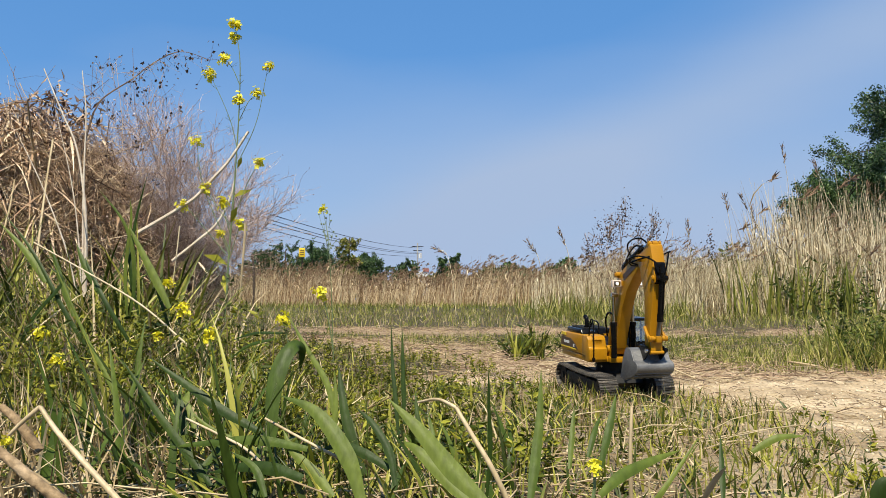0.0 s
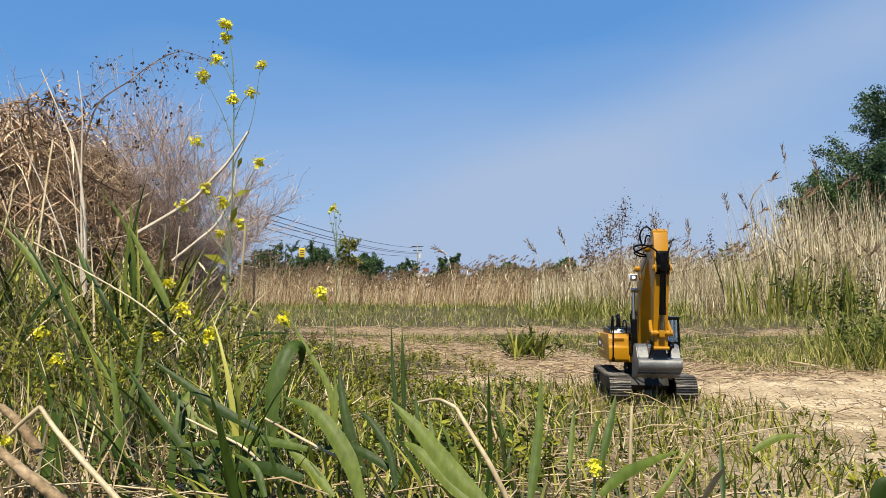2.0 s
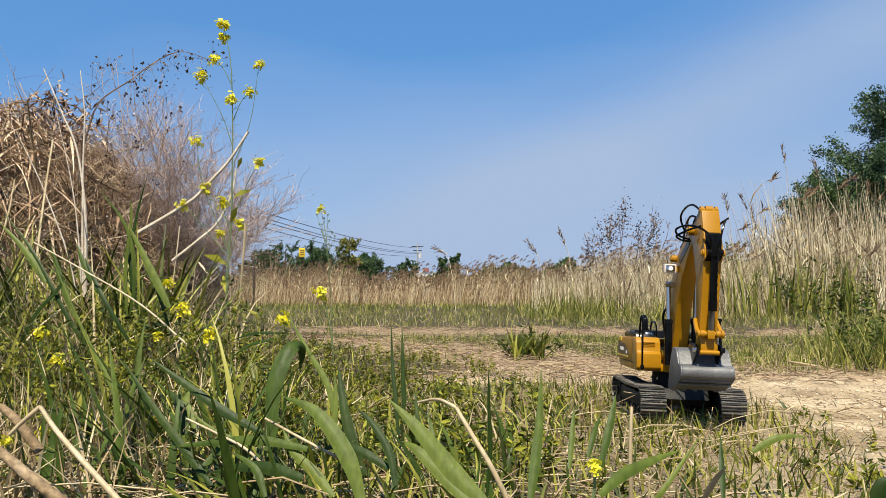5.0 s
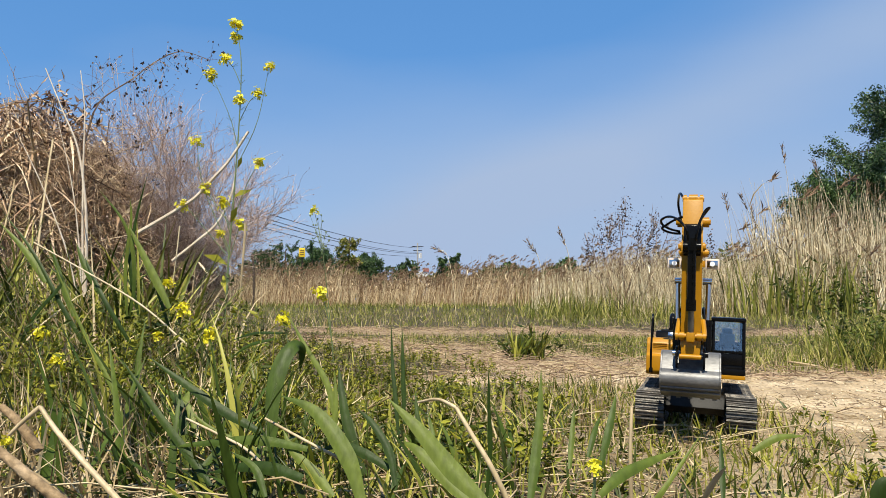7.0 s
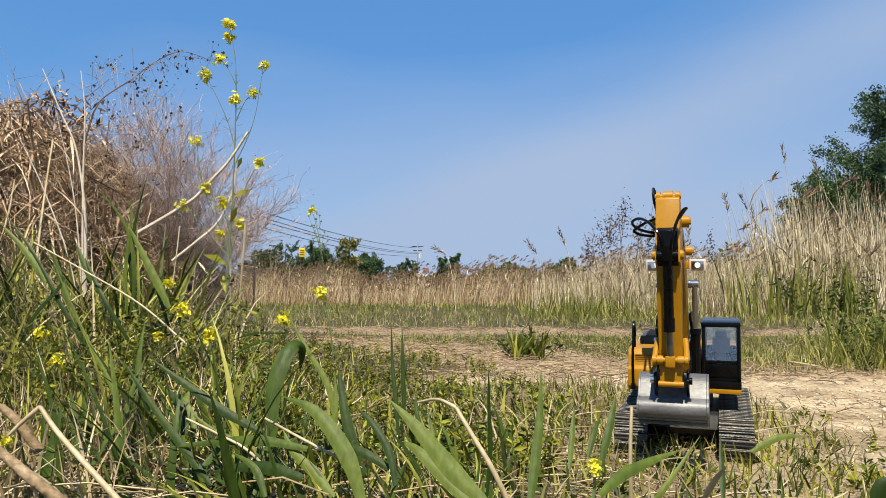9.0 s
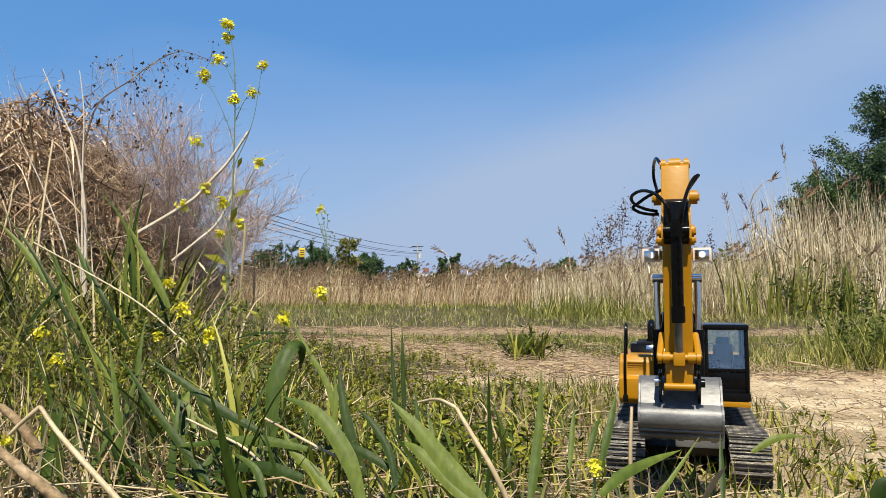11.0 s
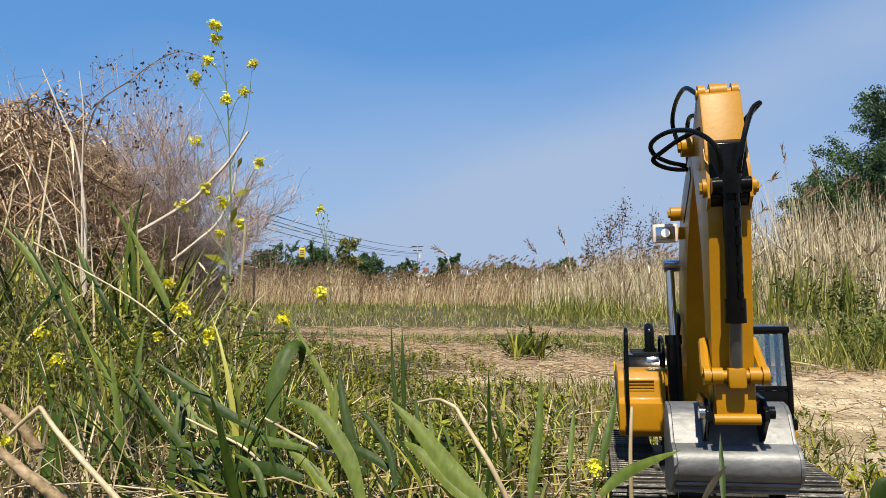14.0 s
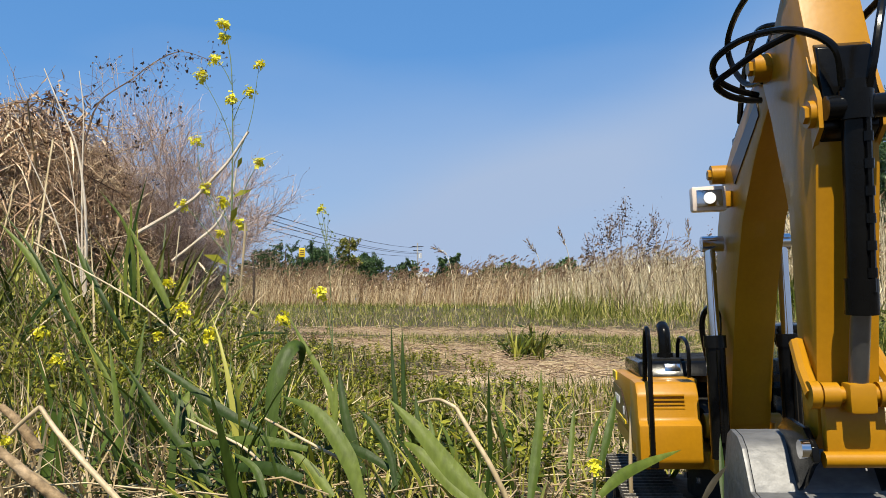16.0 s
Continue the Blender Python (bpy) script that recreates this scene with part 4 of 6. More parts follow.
weeds("low_weeds", 1700, -0.55, 0.45, 0.75, 1.9, lambda x, y: cover(x, y) * np.clip((0.5 - x) / 0.1, 0, 1) * (0.1 + 0.9 * clumpy(x, y, 6)), 51, 0.03, 0.085, 0.014, WEED_LEAF, 0.6, 16, "low leafy green weeds among the grass")
weeds("leafy_weeds", 950, -1.0, -0.25, 0.85, 2.0, lambda x, y: np.clip((-0.17 - x / y) / 0.08, 0, 1), 52, 0.05, 0.22, 0.012, WEED_LEAF, 0.45, 30, "tangle of leafy green weeds")
# the darker leaf colour here stands in for shade deep in the growth
weeds("shade_weeds", 650, -1.6, -0.55, 1.3, 2.3, lambda x, y: np.clip((-0.26 - x / y) / 0.08, 0, 1), 53, 0.10, 0.28, 0.019, SHRUB_LEAF, 0.3, 22, "leafy weeds under the dry heap, darker leaves standing for shade")
weeds("sand_weeds", 280, 0.3, 0.95, 0.72, 1.35, lambda x, y: cover(x, y) * 0.8 + 0.06, 54, 0.012, 0.03, 0.013, WEED_LEAF, 0.2, 9, "small green weeds at the sand's edge")
weeds("track_side_weeds", 900, -0.75, 0.10, 1.7, 3.0, lambda x, y: cover(x, y) * (0.25 + 0.75 * clumpy(x, y, 4)), 59, 0.02, 0.06, 0.012, WEED_LEAF, 0.2, 16, "yellow-green low weeds beside the earth track", True)
grass("track_tuft", 110, 0.25, 0.36, 2.6, 2.75, lambda x, y: np.ones_like(x), 55, 0.08, 0.18, 0.006, 0.013, 0.0, GREEN_BLADE, "bushy green tuft beside the earth track", 0.5, 0.9, low=None, fold=0.3, seg=5)
weeds("track_weed", 10, 0.25, 0.37, 2.6, 2.75, lambda x, y: np.ones_like(x), 55, 0.05, 0.14, 0.032, SHRUB_LEAF, 0.0, 14, "leafy green weed in the tuft beside the track", True)
weeds("reed_undergrowth", 420, 4.2, 9.0, 10.5, 13.0, lambda x, y: 0.2 + 0.8 * clumpy(x, y, 2), 58, 0.4, 1.15, 0.10, SHRUB_LEAF, 0.0, 26, "dark green undergrowth behind the dry reeds")
weeds("bank_weeds", 60, 3.5, 4.8, 8.0, 8.6, lambda x, y: clumpy(x, y, 2), 56, 0.3, 0.75, 0.07, SHRUB_LEAF, 0.0, 14, "dark green weeds growing among the reeds")
grass("tall_grass", 1000, -1.15, -0.50, 1.35, 1.9, lambda x, y: np.clip((-0.33 - x / y) / 0.05, 0, 1) * (0.3 + 0.7 * clumpy(x, y, 8)), 61, 0.20, 0.42, 0.005, 0.012, 0.1, GREEN_BLADE, "tall broad green grass before the dry heap", 0.35, 1.1, low=None, fold=0.3, seg=6)
grass("hanging_straw", 3800, -1.3, -0.5, 1.0, 2.2, lambda x, y: np.clip((-0.22 - x / y) / 0.08, 0, 1), 62, 0.12, 0.36, 0.0015, 0.005, 0.25, STRAW, "dry straws hanging among green grass", 1.0, 1.3, seg=5, low=None)


# the heap of dead grass
def heap():
    rng = np.random.default_rng(71)
    n = 15000
    cx, cy = -1.72, 2.75
    a = rng.uniform(-math.pi, math.pi, n)
    t = rng.uniform(0, 1, n) ** 0.75
    rad = 0.02 + 0.70 * t
    top = 0.88 - 0.66 * t ** 1.5 + 0.05 * np.sin(3 * a + 1) + 0.035 * np.sin(11 * a) + rng.normal(0, 0.045, n)
    p = np.stack([cx + rad * np.cos(a) * 1.1, cy + rad * np.sin(a) * 0.75, top], -1)
    tuft = rng.integers(0, 160, n)
    ta, td = rng.normal(0, 0.9, 160), rng.uniform(0.1, 1.35, 160)
    ln = rng.uniform(0.08, 0.45, n)
    drop = 0.45 + 0.75 * td[tuft] + rng.normal(0, 0.3, n)
    w = a + ta[tuft] + rng.normal(0, 0.3, n)
    q = p + np.stack([np.cos(w) * np.cos(drop), np.sin(w) * np.cos(drop), -np.sin(drop)], -1) * ln[:, None]
    q[:, 2] = np.maximum(q[:, 2], relief(q[:, 0], q[:, 1]))
    sag = np.stack([np.zeros(n), np.zeros(n), rng.uniform(-0.05, 0.18, n) * ln], -1) + rng.normal(0, 0.07, (n, 3)) * ln[:, None]
    k = rng.uniform(0, 1, n)
    r = 0.0005 + 0.0032 * rng.uniform(0, 1, n) ** 3
    ob = canes("dead_grass_heap", p[k < 0.68], q[k < 0.68], r[k < 0.68], HEAP_STRAW, sag[k < 0.68], 0.5, 4)
    stuff(ob, "heap of drooping dead grass and straw", "dead grass")
    arr = canes("dark_stems", p[k >= 0.68], q[k >= 0.68], r[k >= 0.68], DEAD_STEM, sag[k >= 0.68], 0.5, 4)
    arr.parent = ob
    m = 1100
    a = rng.uniform(0, 2 * math.pi, m)
    c = np.stack([cx + rng.normal(0, 0.24, m), cy - 0.1 + rng.normal(0, 0.16, m), rng.uniform(0.45, 0.80, m)], -1)
    d = np.stack([np.cos(a), np.sin(a) * 0.7, rng.normal(0.1, 0.6, m)], -1) * rng.uniform(0.05, 0.26, m)[:, None]
    arr = canes("crossing_straws", c - d * 0.4, c + d, rng.uniform(0.0006, 0.0022, m), HEAP_STRAW, rng.normal(0, 0.02, (m, 3)), 0.5)
    arr.parent = ob
    m = 90
    c = np.stack([cx + rng.uniform(-0.4, 0.5, m), cy - 0.32 + rng.normal(0, 0.1, m), rng.uniform(0.35, 0.64, m)], -1)
    d = np.stack([rng.normal(-0.3, 0.5, m), rng.normal(0, 0.3, m), rng.uniform(0.2, 1.0, m)], -1)
    d *= (rng.uniform(0.08, 0.24, m) / np.linalg.norm(d, axis=1))[:, None]
    arr = canes("thick_stalks", c - d, c + d, rng.uniform(0.0025, 0.005, m), STRAW, rng.normal(0, 0.012, (m, 3)), 0.7)
    arr.parent = ob
    b = np.stack([cx + rng.normal(0, 0.35, 900), cy - 0.25 + rng.normal(0, 0.14, 900), rng.uniform(0.25, 0.78, 900)], -1)
    lv = ribbons("dead_leaves", b, rng.uniform(0.08, 0.25, 900), rng.uniform(0.004, 0.012, 900), rng.uniform(0, 6.28, 900), rng.uniform(1.3, 2.4, 900), rng.uniform(0.1, 0.8, 900), HEAP_STRAW, 4, rng.normal(0, 1, 900))
    lv.parent = ob
    m = 850
    a = rng.uniform(-math.pi, 0.2 * math.pi, m)
    t = rng.uniform(0, 1, m) ** 0.8
    b = np.stack([cx + (0.1 + 0.6 * t) * np.cos(a) * 1.1, cy + (0.1 + 0.6 * t) * np.sin(a) * 0.8 - 0.02, 0.88 - 0.62 * t ** 1.5 + rng.normal(0, 0.03, m)], -1)
    lv = ribbons("hanging_leaves", b, rng.uniform(0.12, 0.42, m), rng.uniform(0.004, 0.012, m), a + rng.normal(0, 0.7, m), rng.uniform(1.4, 2.3, m), rng.uniform(0.2, 0.9, m), HEAP_STRAW, 6, rng.normal(0, 0.5, m))
    lv.parent = ob
    c = np.array([(-1.401, 2.600, 0.908), (-1.263, 2.550, 0.840), (-1.470, 2.600, 0.852), (-1.294, 2.500, 0.758), (-1.550, 2.600, 0.822)])
    i = rng.integers(0, len(c), 420)
    tf = leaves("brown_tufts", c[i] + rng.normal(0, 0.028, (420, 3)), rng.uniform(0.015, 0.05, 420), rng.normal(0, 1, (420, 3)) + np.array([0, 0, -0.8]), DEAD_STEM, 0.25, ob)
    tagged(tf, kind="stuff")


heap()


def tangle():
    """Dead stems matted together beside the heap, dark inside, with paler straws hanging over them."""
    rng = np.random.default_rng(77)
    n = 5200
    a, b = rng.uniform(0, 2 * math.pi, n), np.arccos(rng.uniform(-0.7, 1, n))
    r = rng.uniform(0.35, 1.0, n) ** 0.6
    c = np.stack([-1.22 + 0.30 * r * np.sin(b) * np.cos(a), 2.55 + 0.22 * r * np.sin(b) * np.sin(a), 0.40 + 0.30 * r * np.cos(b) - 0.30 * np.clip(np.sin(b) * np.cos(a) * r, 0, 1) * 0.6], -1)
    d = rng.normal(0, 1, (n, 3)) * np.array([0.8, 0.6, 0.8]) + np.array([0.1, 0, -0.35])
    d *= (rng.uniform(0.04, 0.15, n) / np.linalg.norm(d, axis=1))[:, None]
    rad = 0.0006 + 0.0022 * rng.uniform(0, 1, n) ** 3
    dark = rng.uniform(0, 1, n) < 0.45
    ob = canes("matted_dead_stems", c[dark] - d[dark], c[dark] + d[dark], rad[dark], DEAD_STEM, rng.normal(0, 0.012, (int(dark.sum()), 3)), 0.6)
    stuff(ob, "matted brown dead stems beside the heap", "dead stems")
    ob2 = canes("pale_straws", c[~dark] - d[~dark], c[~dark] + d[~dark], rad[~dark], HEAP_STRAW, rng.normal(0, 0.012, (int((~dark).sum()), 3)), 0.6)
    ob2.parent = ob


tangle()


def bush(name, foot, tips, n, spread, r, mat, seed, label, heads=0, head_mat=None):
    """Fine dead twigs: main shoots to the tips, then two orders of forks."""
    rng = np.random.default_rng(seed)
    foot, tips = np.array(foot), np.array(tips)
    a, b, rr = [], [], []
    for tip in tips:
        f = foot + rng.normal(0, 0.05, 3) * np.array([1, 1, 0])
        a.append(f), b.append(tip), rr.append(r * 2.2)
    A, Bv = np.array(a), np.array(b)
    first = len(A)
    for order, (cnt, ln) in enumerate(((n, spread), (n * 4, spread * 0.5), (n * 7, spread * 0.27))):
        i = rng.integers(0, len(A), cnt) if order == 0 else rng.integers(first if order else 0, len(A), cnt)
        s = rng.uniform(0.25, 1.0, cnt)[:, None]
        p = A[i] * (1 - s) + Bv[i] * s
        d = Bv[i] - A[i]
        d /= np.linalg.norm(d, axis=1, keepdims=True)
        d = d + rng.normal(0, 0.55, (cnt, 3)) + np.array([0, 0, 0.15])
        d /= np.linalg.norm(d, axis=1, keepdims=True)
        q = p + d * (rng.uniform(0.4, 1.2, cnt) * ln)[:, None]
        A, Bv = np.concatenate([A, p]), np.concatenate([Bv, q])
        rr += [r * (1.3, 0.9, 0.7)[order]] * cnt
    L = np.linalg.norm(Bv - A, axis=1, keepdims=True)
    ob = canes(name, A, Bv, np.array(rr), mat, rng.normal(0, 0.05, A.shape) * L, 0.5, 3)
    if heads:
        i = rng.integers(len(A) // 3, len(A), heads)
        tagged(leaves("seed_heads", Bv[i], rng.uniform(0.6, 1.3, heads) * (0.011 if heads < 1000 else 0.0055), rng.normal(0, 1, (heads, 3)), head_mat, 0.8, ob), kind="stuff")
    return stuff(ob, label, "dead twigs")


bush("pink_twig_bush", (-0.964, 2.600, 0.134), [(-1.203, 2.600, 0.739), (-1.178, 2.700, 0.835), (-1.023, 2.500, 0.807), (-1.041, 2.700, 0.835), (-0.904, 2.500, 0.738), (-0.888, 2.600, 0.709), (-0.858, 2.700, 0.676), (-0.775, 2.600, 0.596), (-0.686, 2.500, 0.542), (-0.687, 2.700, 0.517), (-1.014, 2.400, 0.622), (-0.902, 2.400, 0.584), (-0.823, 2.450, 0.496), (-0.631, 2.600, 0.455), (-0.722, 2.500, 0.425)],
     720, 0.17, 0.0008, PINK_TWIG, 81, "bush of fine pinkish-grey dead twigs", 3200, PINK_TWIG)
bush("dark_seed_bush", (-1.038, 2.450, 0.401), [(-1.036, 2.400, 1.031), (-1.114, 2.450, 1.000), (-0.937, 2.400, 0.849), (-0.924, 2.400, 0.735), (-1.215, 2.500, 1.016), (-0.949, 2.450, 0.961)],
     26, 0.12, 0.0007, DEAD_STEM, 82, "thin dark stalks with small seed heads", 150, SEED_HEAD)


def stalk(name, pts, r, mat, label, r_end=None, parent=None, category="stalk", seg=7):
    ob = link(name, tube(bmesh.new(), spline(pts, 6), r, seg, r_end), mat, parent, True)
    return tagged(ob, label, category) if parent is None else ob


# arching dead branch with hanging seed heads
arch = stalk("arching_dead_branch", [(-1.112, 2.300, 0.785), (-1.078, 2.300, 0.836), (-0.990, 2.300, 0.895), (-0.942, 2.300, 0.935), (-0.875, 2.300, 0.974), (-0.821, 2.300, 0.982), (-0.744, 2.300, 0.956)], 0.0026, DEAD_STEM, "dark arching dead branch with hanging seed heads", 0.0008, category="dead branch")
stalk("branch_foot", [(-1.112, 2.300, 0.785), (-1.176, 2.350, 0.613), (-1.200, 2.400, 0.323)], 0.003, DEAD_STEM, "", parent=arch)


def arch_heads():
    rng = np.random.default_rng(91)
    pts = [Vector(p) for p in spline([(-1.007, 2.300, 0.877), (-0.942, 2.300, 0.932), (-0.875, 2.300, 0.974), (-0.744, 2.300, 0.956)], 10)]
    at, twig_a, twig_b = [], [], []
    for i in range(46):
        p = pts[rng.integers(0, len(pts))]
        q = p + Vector((rng.normal(0.01, 0.03), rng.normal(0, 0.02), rng.normal(-0.02, 0.035)))
        twig_a.append(p), twig_b.append(q)
        for k in range(3):
            at.append(q + Vector(rng.normal(0, 0.008, 3)))
    tw = canes("side_twigs", np.array(twig_a), np.array(twig_b), np.full(len(twig_a), 0.0007), DEAD_STEM)
    tw.parent = arch
    sh = leaves("seed_heads", np.array(at), rng.uniform(0.006, 0.015, len(at)), rng.normal(0, 1, (len(at), 3)) + np.array([0, 0, -1.0]), SEED_HEAD, 0.7, arch)
    tagged(sh, kind="stuff"), tagged(tw, kind="stuff")


arch_heads()

# tall pale straws before the heap; they sway a little
TALL_STRAWS = []
for pts, r in (([(-0.942, 1.700, 0.736), (-0.895, 1.700, 0.630), (-0.859, 1.700, 0.549), (-0.838, 1.700, 0.442), (-0.829, 1.700, 0.337), (-0.826, 1.700, 0.173)], 0.0026),
               ([(-0.855, 1.700, 0.731), (-0.842, 1.700, 0.630), (-0.841, 1.700, 0.496), (-0.837, 1.700, 0.337), (-0.829, 1.700, 0.173)], 0.0021),
               ([(-0.941, 1.600, 0.560), (-0.880, 1.600, 0.440), (-0.819, 1.600, 0.291), (-0.790, 1.600, 0.180)], 0.0016),
               ([(-0.882, 1.650, 0.617), (-0.840, 1.650, 0.448), (-0.819, 1.650, 0.307), (-0.810, 1.650, 0.180)], 0.0014)):
    TALL_STRAWS.append(stalk("tall_straw", pts[::-1], r * 1.5, STALK, "tall pale dry straw standing before the heap", r * 0.45))
    tagged(TALL_STRAWS[-1], group="tall pale straws")
for pts, r, mat, lab in (([(-0.775, 2.100, 0.303), (-0.711, 2.100, 0.355), (-0.648, 2.100, 0.412), (-0.609, 2.100, 0.494), (-0.597, 2.100, 0.568)], 0.0042, STALK, "pale brown woody dead stalk"),
                         ([(-0.833, 2.000, 0.375), (-0.749, 2.000, 0.425), (-0.680, 2.000, 0.471), (-0.635, 2.000, 0.521), (-0.589, 2.000, 0.573), (-0.537, 2.000, 0.655)], 0.0052, STALK, "bent pale woody dead stalk"),
                         ([(-0.513, 1.900, 0.391), (-0.517, 1.900, 0.310), (-0.523, 1.900, 0.222), (-0.532, 1.900, 0.113)], 0.0034, PALE_STRAW, "upright broken dry straw stalk"),
                         ([(-0.684, 1.900, 0.383), (-0.689, 1.900, 0.324), (-0.698, 1.900, 0.237)], 0.002, PALE_STRAW, "upright broken dry straw stalk"),
                         ([(-0.831, 3.200, 0.392), (-0.824, 3.200, 0.269), (-0.824, 3.200, 0.122)], 0.006, BARK, "thin grey post in the grass")):
    stalk("dead_stalk", pts, r, mat, lab, r * 0.7)


# ---- yellow flowering plants ----
def blossom(parent, at, size, seed):
    """A head of small four-petalled flowers with a few buds, as one mesh."""
    rng = np.random.default_rng(seed)
    size *= 1.5
    bm = bmesh.new()
    for k in range(22):
        c = Vector(at) + Vector(rng.normal(0, 1, 3)) * size * 0.17
        n = (c - Vector(at) + Vector((0, 0, size * 0.4)) + Vector(rng.normal(0, 0.2, 3)) * size).normalized()
        u = n.orthogonal().normalized()
        w = n.cross(u)
        for j in range(4):
            a = j * math.pi / 2 + rng.uniform(0, 0.4)
            d = math.cos(a) * u + math.sin(a) * w
            e = n.cross(d)
            s = size * 0.2
            vs = [bm.verts.new(c + q) for q in (Vector(), d * s * 0.6 + e * s * 0.42 + n * s * 0.2, d * s * 1.1 + n * s * 0.1, d * s * 0.6 - e * s * 0.42 + n * s * 0.2)]
            bm.faces.new(vs[:3]), bm.faces.new((vs[0], vs[2], vs[3]))
    return part("flower_head", bm, PETAL, parent, smooth=False)


def pods(parent, line, n, seed):
    rng = np.random.default_rng(seed)
    bm = bmesh.new()
    for k in range(n):
        p = Vector(line[rng.integers(0, len(line))])
        d = Vector((rng.normal(0, 1), rng.normal(0, 1), rng.uniform(0.2, 1.2))).normalized()
        tube(bm, [p, p + d * 0.012, p + d * 0.02], 0.0005, 4)
    return tagged(part("seed_pod_cluster", bm, FLOWER_STEM, parent), kind="stuff")


def mustard():
    root = new("mustard_plant")
    tagged(root, "tall thin yellow-flowered mustard plant swaying in wind", "wildflower")
    part("stem", tube(bmesh.new(), spline([(-0.590, 2.000, 0.086), (-0.587, 2.000, 0.239), (-0.582, 2.000, 0.347), (-0.578, 2.000, 0.401)], 6), 0.0030, 7, 0.0024), FLOWER_STEM, root)
    joint = Vector((-0.578, 2.000, 0.401))
    upper = part("upper_stem", tube(bmesh.new(), [Vector(p) - joint for p in spline([(-0.578, 2.000, 0.401), (-0.573, 2.000, 0.503), (-0.567, 2.000, 0.628), (-0.563, 2.000, 0.755), (-0.564, 2.000, 0.851), (-0.571, 2.000, 0.907), (-0.580, 2.000, 0.956)], 7)], 0.0024, 7, 0.0008), FLOWER_STEM, root)
    upper.location = joint
    for pts in ([(-0.567, 2.000, 0.609), (-0.587, 2.000, 0.684), (-0.617, 2.000, 0.755), (-0.644, 2.000, 0.809)], [(-0.564, 2.000, 0.684), (-0.538, 2.000, 0.739), (-0.520, 2.000, 0.755)], [(-0.566, 2.000, 0.565), (-0.529, 2.000, 0.644), (-0.509, 2.000, 0.707), (-0.495, 2.000, 0.787), (-0.486, 2.000, 0.835)],
                [(-0.564, 2.000, 0.787), (-0.584, 2.000, 0.832), (-0.606, 2.000, 0.859)], [(-0.566, 2.000, 0.628), (-0.564, 2.000, 0.707), (-0.566, 2.000, 0.739)]):
        sp = [Vector(p) - joint for p in spline(pts, 6)]
        part("branch", tube(bmesh.new(), sp, 0.0013, 6, 0.0006), FLOWER_STEM, upper)
        pods(upper, sp, 6, len(sp) + 3)
    for i, (p, s) in enumerate((((-0.583, 2.000, 0.957), 0.030), ((-0.579, 2.000, 0.923), 0.026), ((-0.608, 2.000, 0.862), 0.028), ((-0.648, 2.000, 0.816), 0.030), ((-0.487, 2.000, 0.840), 0.027), ((-0.566, 2.000, 0.744), 0.028), ((-0.515, 2.000, 0.760), 0.026))):
        blossom(upper, Vector(p) - joint, s, 100 + i)
    for i, (pts, s) in enumerate((([(-0.579, 2.000, 0.363), (-0.597, 2.000, 0.425), (-0.601, 2.000, 0.460)], 0.030), ([(-0.581, 2.000, 0.394), (-0.626, 2.000, 0.456), (-0.653, 2.000, 0.500)], 0.028), ([(-0.578, 2.000, 0.401), (-0.534, 2.000, 0.518), (-0.504, 2.000, 0.569)], 0.026),
                                  ([(-0.584, 2.000, 0.301), (-0.565, 2.000, 0.363), (-0.555, 2.000, 0.398)], 0.026), ([(-0.584, 2.000, 0.316), (-0.600, 2.000, 0.355), (-0.609, 2.000, 0.375)], 0.022), ([(-0.592, 2.000, 0.316), (-0.671, 2.000, 0.409), (-0.711, 2.000, 0.453)], 0.024),
                                  ([(-0.585, 2.000, 0.332), (-0.658, 2.000, 0.503), (-0.679, 2.000, 0.628)], 0.024))):
        sp = spline(pts, 6)
        part("branch", tube(bmesh.new(), sp, 0.0014, 6, 0.0007), FLOWER_STEM, root)
        blossom(root, pts[-1], s, 120 + i)
        pods(root, sp, 5, 130 + i)
    rng = np.random.default_rng(5)
    for i, (p, ln) in enumerate((((-0.581, 2.000, 0.401), 0.07), ((-0.566, 2.000, 0.550), 0.05), ((-0.585, 2.000, 0.285), 0.08), ((-0.590, 2.000, 0.208), 0.09), ((-0.577, 2.000, 0.471), 0.06))):
        a = rng.uniform(0, 6.28)
        bm = bmesh.new()
        d = Vector((math.cos(a), math.sin(a) * 0.5, 0.6)).normalized()
        e = d.cross(Vector((0, 1, 0))).normalized()
        vs = [bm.verts.new(Vector(p) + q * ln) for q in (Vector(), d * 0.5 + e * 0.13, d - Vector((0, 0, 0.15)), d * 0.5 - e * 0.13)]
        bm.faces.new(vs[:3]), bm.faces.new((vs[0], vs[2], vs[3]))
        part("leaf", bm, WEED_LEAF, root, smooth=False)
    return upper, joint


mustard_top, mustard_joint = mustard()
WIND = [(0, 0), (0.5, -22), (1, -10), (1.5, 0), (2, -13), (2.5, -39), (3, -46), (3.5, -42), (4, -18), (4.6, -8), (5.4, -25), (6.2, -8), (6.5, -2), (7, 2), (7.5, -6), (8, -18), (8.5, -6), (9, -8), (9.7, -20), (10.6, -4),
        (11.5, -19), (12, -9), (12.5, -25), (13, -17), (13.5, -3), (14, -28), (14.5, 6), (15, -6), (15.5, -19), (16, -16)]
SWAYING.append((mustard_top, [(t, Matrix.Translation(mustard_joint) @ Matrix.Rotation(a / 283, 4, 'Y')) for t, a in WIND]))
